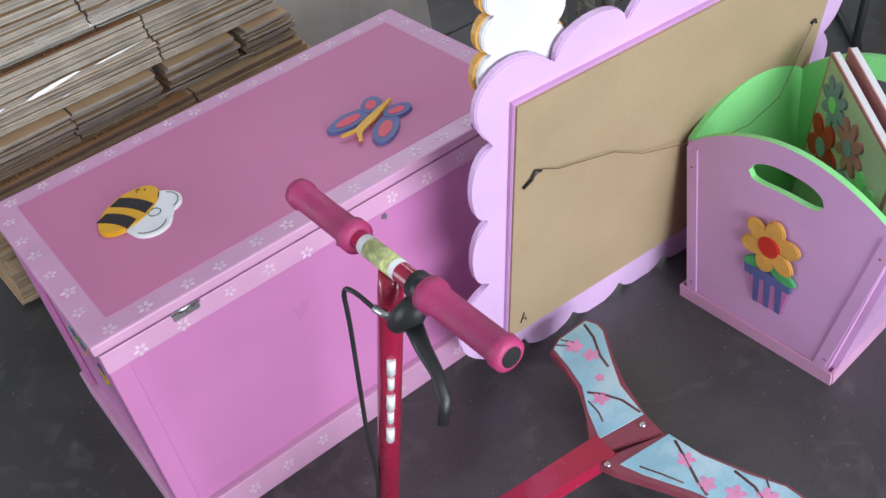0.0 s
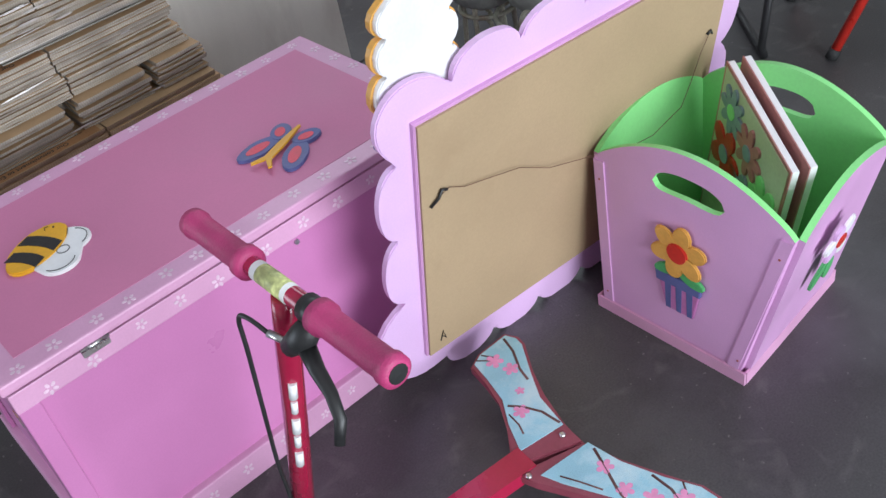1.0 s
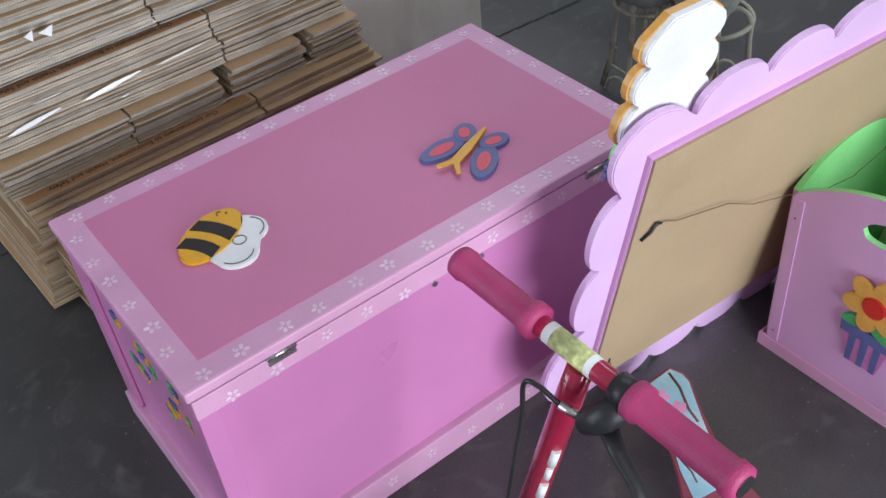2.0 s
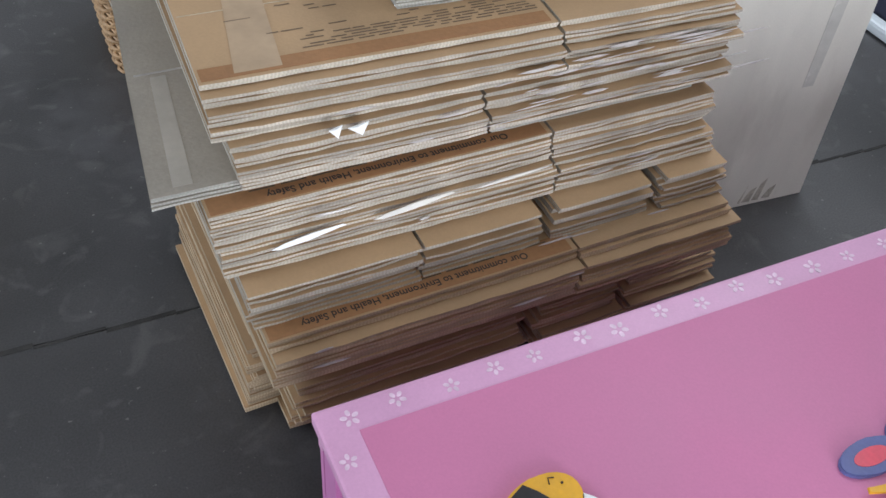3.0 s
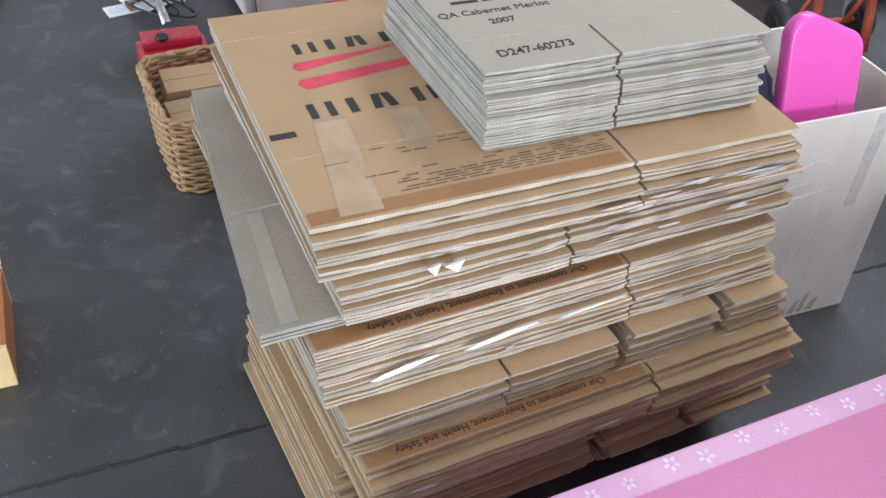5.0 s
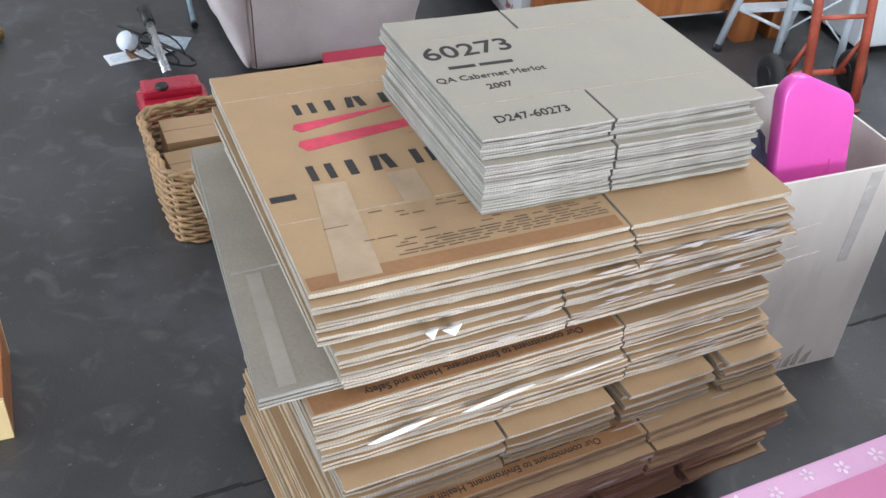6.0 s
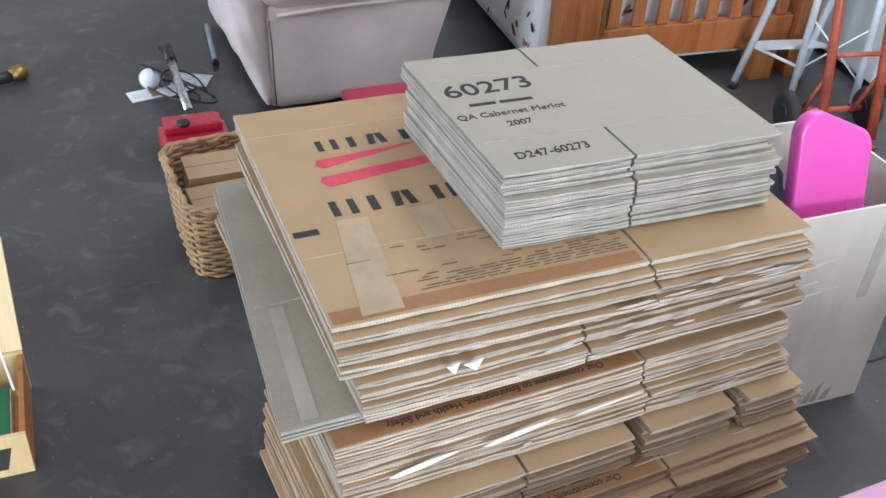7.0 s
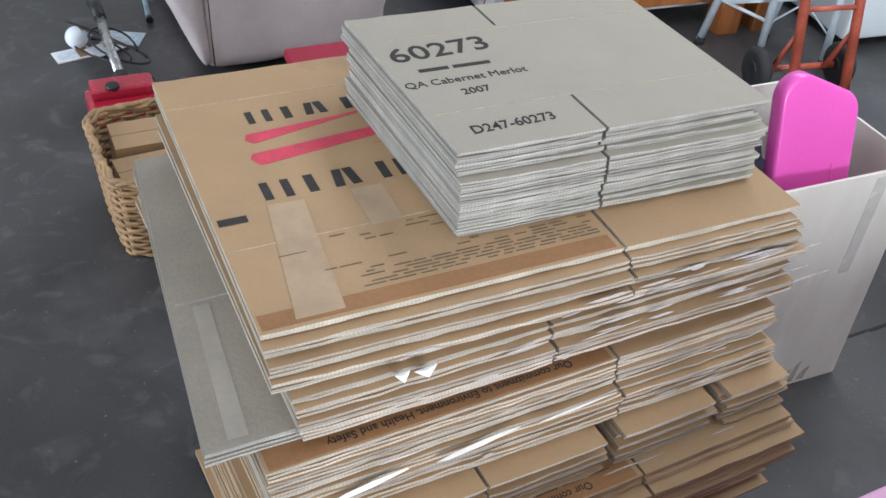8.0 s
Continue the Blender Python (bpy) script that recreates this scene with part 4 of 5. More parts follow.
def wall_mirror():
    lean = 11.2
    t = thing("wall_mirror", "pink scalloped wooden mirror leaning face away, bare hardboard back", "wall mirror", pose(0.6215, -0.0905, 0.0972, 90 + lean, 0, -3.0) @ pose(0, 0, 0, 0, 0, -0.8))
    w, h = 0.70, 0.546
    bm = bmesh.new()
    plate(bm, scallops(w, h), -0.011, 0.0, 0, 0.002)
    part("scalloped_frame", bm, LILAC_PALE, t, "pale pink scalloped frame")
    bm = bmesh.new()
    plate(bm, [(0, 0), (w, 0), (w, h), (0, h)], 0.0, 0.009, 0, 0.0015)
    part("backing_rim", bm, LILAC, t, "pink painted rim of the backing")
    plate_part("backing_board", t, MDF, [(0.0035, 0.0035), (w - 0.0035, 0.0035), (w - 0.0035, h - 0.0035), (0.0035, h - 0.0035)], 0.0091, 0.0135, label="bare tan hardboard backing")
    plate_part("glass", t, mat("silvered_glass", (0.85, 0.86, 0.86), 0.03, metal=1.0, vary=0.0, bump=0), [(0.05, 0.05), (w - 0.05, 0.05), (w - 0.05, h - 0.05), (0.05, h - 0.05)], -0.018, -0.0165, label="mirror glass")
    # hanging wire and hooks
    P = [(0.034, 0.388, 0.016), (0.055, 0.398, 0.018), (0.085, 0.380, 0.018), (0.13, 0.370, 0.02), (0.20, 0.352, 0.022), (0.27, 0.308, 0.022), (0.36, 0.284, 0.030), (0.43, 0.266, 0.045), (0.505, 0.262, 0.050), (0.583, 0.282, 0.045), (0.614, 0.316, 0.034), (0.645, 0.360, 0.022), (0.667, 0.388, 0.017)]
    tube_part("hanging_wire", t, WIRE_BROWN, P, 0.0007, 6, "thin rusty hanging wire")
    tube_part("hook", t, PLASTIC_BLACK, [(0.018, 0.376, 0.016), (0.033, 0.388, 0.018), (0.040, 0.402, 0.018), (0.050, 0.397, 0.018)], 0.0026, 6, "dark bent hook")
    tube_part("hook", t, PLASTIC_BLACK, [(0.661, 0.388, 0.016), (0.669, 0.394, 0.018), (0.673, 0.386, 0.018)], 0.0024, 6, "dark bent hook")
    tube_part("pencil_mark", t, PLASTIC_BLACK, [(0.028, 0.03, 0.0148), (0.034, 0.055, 0.0148), (0.04, 0.03, 0.0148), (0.031, 0.042, 0.0148)], 0.0012, 5, "dark pencilled mark")
    # white decoration that rises above the rim on the far face
    out = []
    H = [0.575, 0.645, 0.705, 0.755]
    def side(sgn):
        pts = []
        for i in range(len(H) - 1):
            z0, z1 = H[i], H[i + 1]
            wd = 0.082 - 0.006 * i
            for k in range(7):
                a = math.pi * k / 7
                pts.append((sgn * (wd - 0.018 + 0.026 * math.sin(a)), z0 + (z1 - z0) * (0.5 - 0.5 * math.cos(a))))
        return pts
    right = side(1)
    left = side(-1)
    outline = right + [(0.035, 0.772), (-0.035, 0.772)] + left[::-1]
    m = pose(0.038, -0.022, -0.026, 0, 0, 0) @ Matrix.Diagonal((0.86, 1, 1, 1))
    plate_part("topper", t, ORANGE, [(x * 1.06, y) for x, y in outline], -0.012, -0.002, label="orange edged cut-out above the rim", at=m)
    plate_part("topper_face", t, WHITE, outline, -0.0018, 0.008, 0.002, "white scalloped cut-out", at=m)
    plate_part("topper_leaf", t, GREEN, ring_of(-0.066, 0.575, 0.03, 0.015, 14, 0.9), -0.006, 0.002, label="mint green leaf", at=m)
    plate_part("topper_flower", t, BLUE, flower_outline(-0.076, 0.535, 0.022, 5), -0.006, 0.002, label="blue flower edge", at=m)
    return t


wall_mirror()

# ---------------- scooter ----------------


def scooter():
    t = thing("kick_scooter", "crimson three-wheeled kick scooter with magenta grips and blossom decks", "scooter")
    top = Vector((0.250, -0.463, 0.738))
    d = Vector((0.0, -1.0, 0.0))
    e1, e2 = top - d * 0.182, top + d * 0.184
    base = Vector((0.189, -0.343, 0.13))
    ax = (top - base).normalized()
    bar = tube_part("handlebar", t, RED_TUBE, [e1 + d * 0.01, e2 - d * 0.01], 0.0112, 16, "crimson handlebar tube")
    tube_part("sticker", bar, PAPER, [top - d * 0.046, top + d * 0.018], 0.0115, 16, "white and lime paper sticker")
    tube_part("sticker", bar, mat("lime_print", (0.50, 0.52, 0.22), 0.5, vary=0.5, scale=70), [top - d * 0.036, top + d * 0.010], 0.0117, 16, "white and lime paper sticker")
    for a, s in ((e1, 1), (e2, -1)):
        pts, rr = [], []
        for u, r in ((0, 0.012), (0.002, 0.0172), (0.013, 0.0180), (0.016, 0.0160), (0.07, 0.0158), (0.106, 0.0160), (0.110, 0.0192), (0.122, 0.0192), (0.125, 0.0125)):
            pts.append(a + d * s * u)
            rr.append(r)
        g = tube_part("grip", t, GRIP, pts, rr, 20, "magenta rubber grip")
        tube_part("grip_plug", g, PLASTIC_BLACK, [a - d * s * 0.001, a + d * s * 0.002], 0.0108, 14, "black end plug")
    # steering column, brake lever, cable
    tube_part("column", t, RED_TUBE, [top - ax * 0.010, top - ax * 0.05, base], [0.0130, 0.0142, 0.0142], 18, "crimson steering column")
    c = top + d * 0.055
    tube_part("brake_clamp", t, PLASTIC_BLACK, [c - d * 0.012, c + d * 0.012], 0.0155, 16, "black brake clamp")
    near = Vector((-0.45, -0.05, -0.9)).normalized()
    P = c - d * 0.004 + near * 0.02
    bm = bmesh.new()
    tube(bm, [c + near * 0.01, P + near * 0.016 - d * 0.01, P + near * 0.034 - d * 0.028], [0.012, 0.0165, 0.0115], 12)
    part("brake_body", bm, PLASTIC_BLACK, t, "black brake lever housing")
    L0 = P + near * 0.022
    lev = [L0, L0 + near * 0.014 + d * 0.020, L0 + near * 0.026 + d * 0.045, L0 + near * 0.044 + d * 0.064, L0 + near * 0.070 + d * 0.068]
    tube_part("brake_lever", t, PLASTIC_BLACK, lev, [0.0100, 0.0085, 0.0070, 0.0066, 0.0056], 10, "curved black brake lever", flat=0.6)
    C0 = P + near * 0.030 - d * 0.026
    fer = C0 - d * 0.025 + Vector((-0.01, 0, 0.008))
    tube_part("cable_ferrule", t, STEEL, [C0, fer], 0.0045, 8, "steel cable ferrule")
    cab = [fer, fer - d * 0.022 + Vector((-0.006, 0, 0.012)), fer - d * 0.038 + Vector((-0.010, 0, 0.004)), fer - d * 0.040 + Vector((-0.014, 0, -0.05)), base.lerp(top, 0.55) + Vector((-0.026, 0.010, 0)), base.lerp(top, 0.35) + Vector((-0.0145, 0.004, 0)), base + Vector((-0.017, 0, 0.02))]
    S = []
    for i in range(len(cab) - 1):
        p0, p1, p2, p3 = cab[max(i - 1, 0)], cab[i], cab[i + 1], cab[min(i + 2, len(cab) - 1)]
        for k in range(8):
            u = k / 8
            S.append(0.5 * ((2 * p1) + (p2 - p0) * u + (2 * p0 - 5 * p1 + 4 * p2 - p3) * u * u + (3 * p1 - p0 - 3 * p2 + p3) * u ** 3))
    tube_part("brake_cable", t, PLASTIC_BLACK, S + [cab[-1]], 0.0027, 8, "black brake cable")
    # plain white shapes in place of the maker's mark
    rt = Vector((0.55, -0.83, 0.0)).normalized()
    for k in range(5):
        q = base.lerp(top, 0.76 - 0.052 * k)
        bm = bmesh.new()
        tube(bm, [q + (d * 0.4 - Vector((0.75, 0.6, 0)) * 0.6).normalized() * 0.0132 + ax * 0.012, q + (d * 0.4 - Vector((0.75, 0.6, 0)) * 0.6).normalized() * 0.0135 - ax * (0.008 if k % 2 else 0.014)], 0.0042 if k % 2 else 0.0052, 8)
        part("mark", bm, WHITE, t, "white shape on the column")
    # front fork and wheel
    def wheel(at, r, turn):
        w = part("wheel", *_wheel(r), t, "small grey urethane wheel", at @ pose(0, 0, 0, 0, 0, turn))
        return w
    tube_part("fork", t, RED_TUBE, [base, base + Vector((-0.012, 0.004, -0.06))], 0.016, 12, "crimson fork")
    wheel(pose(base.x - 0.015, base.y + 0.004, 0.062), 0.062, 5)
    # neck and the two wing decks
    J = Vector((0.577, -0.393, 0.093))
    dn = Vector((J.x - base.x, J.y - base.y, 0)).normalized()
    sd = Vector((-dn.y, dn.x, 0))
    bm = bmesh.new()
    n0, n1 = base + Vector((0.012, 0, -0.045)), J
    ring = []
    for p, w2, hh in ((n0, 0.017, 0.028), (n1, 0.024, 0.022)):
        ring.append([bm.verts.new(p + sd * sx * w2 + Vector((0, 0, sz * hh))) for sx, sz in ((-1, -1), (1, -1), (1, 0.15), (-1, 0.15))])
    for i in range(4):
        bm.faces.new((ring[0][i], ring[0][(i + 1) % 4], ring[1][(i + 1) % 4], ring[1][i]))
    bm.faces.new(ring[0]); bm.faces.new(ring[1])
    part("neck", bm, RED_TUBE, t, "crimson square neck bar")
    for sgn, o in ((1, [(0.546, -0.389), (0.597, -0.327), (0.629, -0.280), (0.644, -0.228), (0.654, -0.178), (0.685, -0.164), (0.752, -0.164), (0.763, -0.189), (0.758, -0.211), (0.716, -0.274), (0.688, -0.322), (0.666, -0.393), (0.659, -0.441)]),
                   (-1, [(0.659, -0.441), (0.670, -0.510), (0.692, -0.580), (0.714, -0.632), (0.714, -0.665), (0.678, -0.701), (0.633, -0.678), (0.616, -0.613), (0.600, -0.550), (0.572, -0.488), (0.550, -0.438), (0.540, -0.401)])):
        cx = sum(p[0] for p in o) / len(o)
        cy = sum(p[1] for p in o) / len(o)
        grow = lambda f: [(cx + (x - cx) * f, cy + (y - cy) * f) for x, y in o]
        bm = bmesh.new()
        plate(bm, o, 0.078, 0.094, 0, 0.003)
        wing = part("wing_deck", bm, DECK_RIM, t, "crimson wing-shaped footplate")
        pad = [(0.578, -0.377), (0.605, -0.323), (0.636, -0.277), (0.651, -0.227), (0.662, -0.180), (0.685, -0.171), (0.748, -0.171), (0.755, -0.192), (0.751, -0.211), (0.710, -0.274), (0.681, -0.323), (0.663, -0.392)] if sgn > 0 else [(0.661, -0.448), (0.666, -0.511), (0.686, -0.581), (0.707, -0.633), (0.707, -0.662), (0.676, -0.692), (0.641, -0.673), (0.624, -0.608), (0.606, -0.545), (0.576, -0.473), (0.565, -0.435)]
        plate_part("grip_pad", wing, DECK_BLUE, pad, 0.0942, 0.0956, label="sky-blue grip pad printed with cherry blossom")
        ends = (Vector((0.708, -0.187)), Vector((0.636, -0.371))) if sgn > 0 else (Vector((0.675, -0.651)), Vector((0.612, -0.459)))
        rnd = random.Random(20 + sgn)
        for k in range(4):
            p = ends[0].lerp(ends[1], 0.1 + 0.22 * k) + Vector((rnd.uniform(-0.016, 0.016), rnd.uniform(-0.008, 0.008)))
            plate_part("blossom_print", wing, PETAL, flower_outline(p.x, p.y, rnd.choice((0.009, 0.015, 0.017)), 5, rnd.uniform(0, 6)), 0.0957, 0.0961)
        twigs = ([[(0.740, -0.176), (0.729, -0.211), (0.706, -0.250), (0.697, -0.279)], [(0.632, -0.294), (0.647, -0.315), (0.660, -0.347), (0.662, -0.386)], [(0.620, -0.309), (0.615, -0.338), (0.606, -0.357)], [(0.685, -0.173), (0.695, -0.192), (0.698, -0.209)], [(0.670, -0.176), (0.684, -0.193), (0.687, -0.207)]] if sgn > 0 else
                 [[(0.658, -0.463), (0.641, -0.502), (0.623, -0.540), (0.615, -0.565)], [(0.677, -0.564), (0.675, -0.603), (0.661, -0.641), (0.665, -0.675)], [(0.583, -0.459), (0.596, -0.492), (0.607, -0.526)], [(0.697, -0.607), (0.682, -0.627), (0.652, -0.637)]])
        for k, q in enumerate(twigs):
            tube_part("twig_print", wing, TWIG, [(x, y, 0.0957) for x, y in q], [0.0026 if k < 2 else 0.0017] * len(q), 5, flat=0.2)
        bm = bmesh.new()
        lathe(bm, [(0.0055, 0.094), (0.0055, 0.097), (0.003, 0.0985)], 12, 0, (0.646, -0.406) if sgn > 0 else (0.551, -0.422))
        part("bolt", bm, STEEL, wing, "steel bolt head")
        e = ends[0]
        tube_part("caster_stem", t, PLASTIC_BLACK, [(e.x, e.y, 0.08), (e.x, e.y, 0.05)], 0.014, 12, "black caster stem")
        wheel(pose(e.x + 0.012, e.y, 0.033), 0.033, 35 * sgn)
    return t


def _wheel(r):
    bm = bmesh.new()
    prof = [(r * 0.3, -0.011), (r * 0.8, -0.011), (r * 0.96, -0.009), (r, -0.004), (r, 0.004), (r * 0.96, 0.009), (r * 0.8, 0.011), (r * 0.3, 0.011)]
    lathe(bm, prof, 24)
    bmesh.ops.rotate(bm, verts=bm.verts[:], cent=(0, 0, 0), matrix=Matrix.Rotation(radians(90), 3, "X"))
    return bm, RUBBER


scooter()

# ---------------- tall open carton and what it holds ----------------


def open_carton():
    t = thing("open_carton", "tall open pale cardboard carton standing on the floor", "cardboard carton", pose(0.80, 0.992, 0, 0, 0, -4))
    w, d, h, th = 0.464, 0.335, 0.53, 0.006
    for nm, x0, x1, y0, y1 in (("carton_side", 0, w, 0, th), ("carton_side", 0, w, d - th, d), ("carton_side", 0, th, th + 0.0005, d - th - 0.0005), ("carton_side", w - th, w, th + 0.0005, d - th - 0.0005)):
        bm = bmesh.new()
        box(bm, x0, x1, y0, y1, 0.001, h, 0, 0.0015)
        part(nm, bm, CARTON, t, "pale cardboard side")
    block_part("carton_bottom", t, CARTON, th, w - th, th, d - th, 0.001, 0.008)
    plate_part("tape", t, FILM, [(0.36, 0.30), (0.385, 0.30), (0.395, 0.52), (0.365, 0.52)], 0, 0.0006, label="glossy strip of tape", at=pose(0, -0.0002, 0, 90, 0, 0))
    bm = bmesh.new()
    for x0, x1, z1 in ((0.31, 0.33, 0.05), (0.335, 0.352, 0.07), (0.36, 0.38, 0.045), (0.30, 0.306, 0.06)):
        plate(bm, [(x0, 0.012), (x1, 0.01), (x1 + 0.008, z1), (x0 + 0.012, z1 * 0.8)], 0, 0.0004)
    part("water_stain", bm, mat("damp_stain", (0.47, 0.42, 0.35), 0.9, vary=0.3, scale=40), t, "grey damp stains near the base", pose(0, -0.0002, 0, 90, 0, 0))
    return t


open_carton()

def pillow(bm, outline, half, r):
    """A board of any outline whose rims are fully rounded by r."""
    cx, cy = sum(p[0] for p in outline) / len(outline), sum(p[1] for p in outline) / len(outline)
    rings = []
    for k in range(11):
        a = math.pi * k / 10 - math.pi / 2
        off, z = r * (1 - math.cos(a)), (half - r) * (-1 if k < 5 else (1 if k > 5 else 0)) + r * math.sin(a)
        ring = []
        for x, y in outline:
            v = Vector((x - cx, y - cy))
            v *= 1 - off / v.length
            ring.append(bm.verts.new((cx + v.x, cy + v.y, z)))
        rings.append(ring)
    n = len(outline)
    for a, b in zip(rings[:-1], rings[1:]):
        for k in range(n):
            bm.faces.new((a[k], a[(k + 1) % n], b[(k + 1) % n], b[k])).smooth = True
    bm.faces.new(rings[0])
    bm.faces.new(rings[-1])


bm = bmesh.new()
pillow(bm, arc(-0.046, -0.135, 0.035, 180, 270, 6) + arc(0.048, -0.135, 0.035, 270, 360, 6) + arc(0.041, 0.100, 0.042, 0, 72, 7) + arc(-0.039, 0.136, 0.042, 80, 180, 7), 0.018, 0.012)
kick = solid("kickboard", bm, HOT_PINK, "hot pink moulded plastic kickboard standing in the carton", "kickboard", pose(1.07, 1.046, 0.515, 75, 0, -9))
for k in range(9):
    bm = bmesh.new()
    box(bm, -0.003, 0.003, -0.10 + k * 0.0125, -0.091 + k * 0.0125, 0.0178, 0.0192)
    part("raised_bar", bm, HOT_PINK, kick, "raised moulded letter bar", pose(0.04, 0, 0))


def crumple(name, m, label, cat, at, size, seed):
    bm = bmesh.new()
    bmesh.ops.create_icosphere(bm, subdivisions=4, radius=1.0)
    for v in bm.verts:
        k = 1 + 0.35 * noise.noise(v.co * 1.7 + Vector((seed, 0, 0))) + 0.14 * noise.noise(v.co * 5 + Vector((0, seed, 0)))
        v.co = Vector((v.co.x * size[0], v.co.y * size[1], v.co.z * size[2])) * k
    for f in bm.faces:
        f.smooth = True
    return solid(name, bm, m, label, cat, at)


crumple("black_bag", NAVY, "crumpled dark navy cloth bag in the carton", "bag", pose(0.975, 1.16, 0.405), (0.10, 0.11, 0.15), 3)
crumple("blue_cloth", mat("royal_blue_cloth", (0.03, 0.05, 0.45), 0.8, vary=0.2, scale=20), "bright blue cloth in the carton", "cloth", pose(0.905, 1.10, 0.42), (0.05, 0.06, 0.10), 8)
crumple("grey_bundle", mat("charcoal_cloth", (0.06, 0.06, 0.075), 0.9, vary=0.2, scale=20), "charcoal cloth bundle filling the carton", "cloth", pose(1.05, 1.15, 0.17), (0.15, 0.12, 0.15), 12)

# ---------------- basket ----------------


def basket():
    t = thing("wicker_basket", "rectangular willow basket, woven, filled with folded cartons", "basket")
    x0, x1, y0, y1, H = -0.016, 0.37, 1.85, 2.165, 0.222
    def rim(z, grow, wob, ph, n=96):
        pts = []
        f = z / H
        ex = 0.0 + 0.018 * f + grow
        cx, cy, a, b = (x0 + x1) / 2, (y0 + y1) / 2, (x1 - x0) / 2 - 0.012 + ex, (y1 - y0) / 2 - 0.012 + ex
        for i in range(n):
            an = 2 * math.pi * i / n
            c, s = math.cos(an), math.sin(an)
            k = (abs(c) ** 7 + abs(s) ** 7) ** (-1 / 7)
            w = wob * (1 if (i // 2 + ph) % 2 else -1)
            pts.append(Vector((cx + (a + w) * c * k, cy + (b + w) * s * k, z)))
        return pts
    for r in range(19):
        tube_part("weaver", t, WICKER, rim(0.008 + r * 0.0108, 0, 0.0032, r), 0.0052, 5, closed=True)
    for k in range(3):
        tube_part("rim_strand", t, WICKER, [p + Vector((0, 0, 0.006 * math.sin(i * 0.8 + 2.1 * k))) for i, p in enumerate(rim(H - 0.006, 0.003 * k - 0.003, 0.003, k))], 0.0065, 6, "thick twisted willow rim", closed=True)
    lo, hi = rim(0.0, 0, 0, 0, 48), rim(H - 0.008, 0, 0, 0, 48)
    for a, b in zip(lo, hi):
        tube_part("stake", t, WICKER, [a + Vector((0, 0, 0.004)), b], 0.003, 5)
    plate_part("basket_base", t, WICKER, [(p.x, p.y) for p in rim(0.0, -0.004, 0, 0)], 0.002, 0.010)
    return t


basket()
for i, (x0, y0, w, d, h, tn) in enumerate(((0.01, 1.89, 0.30, 0.115, 0.180, 2), (0.02, 2.02, 0.29, 0.115, 0.195, -2))):
    bm = bmesh.new()
    box(bm, 0, w, 0, d, 0.012, h, 0, 0.002)
    b = solid("small_carton", bm, KRAFT, "small closed brown carton standing in the wicker basket", "cardboard carton", pose(x0, y0, 0, 0, 0, tn))
    block_part("flap", b, KRAFT, 0.0, w, -0.001, d / 2 - 0.001, h + 0.0005, h + 0.005, 0.001)
    block_part("flap", b, KRAFT, 0.0, w, d / 2 + 0.002, d, h + 0.0005, h + 0.0045, 0.001)

# ---------------- vacuum cleaner and papers on the floor ----------------


def vacuum():
    t = thing("stick_vacuum", "cherry-red stick vacuum lying with black cord and steel wand", "vacuum cleaner")
    bm = bmesh.new()
    box(bm, -0.10, 0.10, -0.07, 0.06, 0.004, 0.062, 0, 0.016)
    part("head", bm, VAC_RED, t, "cherry-red floor head", pose(0.128, 2.50, 0, 0, 0, -3))
    bm = bmesh.new()
    box(bm, -0.085, 0.085, -0.03, 0.055, 0.058, 0.088, 0, 0.012)
    part("head_cover", bm, VAC_RED, t, "cherry-red moulded cover", pose(0.128, 2.51, 0, 0, 0, -3))
    bm = bmesh.new()
    lathe(bm, [(0.016, 0.085), (0.019, 0.09), (0.017, 0.098)], 16)
    part("pedal", bm, PLASTIC_BLACK, t, "black round pedal", pose(0.10, 2.50, 0))
    tube_part("wand", t, STEEL, [(0.138, 2.56, 0.06), (0.147, 2.78, 0.07), (0.158, 2.98, 0.075)], 0.014, 12, "steel wand")
    tube_part("handle_grip", t, PLASTIC_BLACK, [(0.157, 2.95, 0.075), (0.160, 3.05, 0.08), (0.158, 3.10, 0.06)], [0.018, 0.020, 0.016], 12, "black hand grip")
    tube_part("joint", t, PLASTIC_BLACK, [(0.137, 2.55, 0.05), (0.141, 2.61, 0.062)], 0.021, 12, "black swivel joint")
    pts = []
    for i in range(60):
        a = i * 0.32
        pts.append((0.15 + 0.075 * math.cos(a) + 0.03 * math.sin(a * 0.37), 2.78 + 0.13 * math.sin(a * 0.9) + 0.0016 * i, 0.006 + 0.05 * (0.5 + 0.5 * math.sin(a * 0.53)) + 0.01))
    tube_part("cord", t, PLASTIC_BLACK, pts, 0.0035, 6, "looped black power cord")
    bm = bmesh.new()
    box(bm, 0.20, 0.235, 2.625, 2.67, 0.004, 0.03, 0, 0.006)
    part("plug", bm, PLASTIC_BLACK, t, "black plug")
    return t


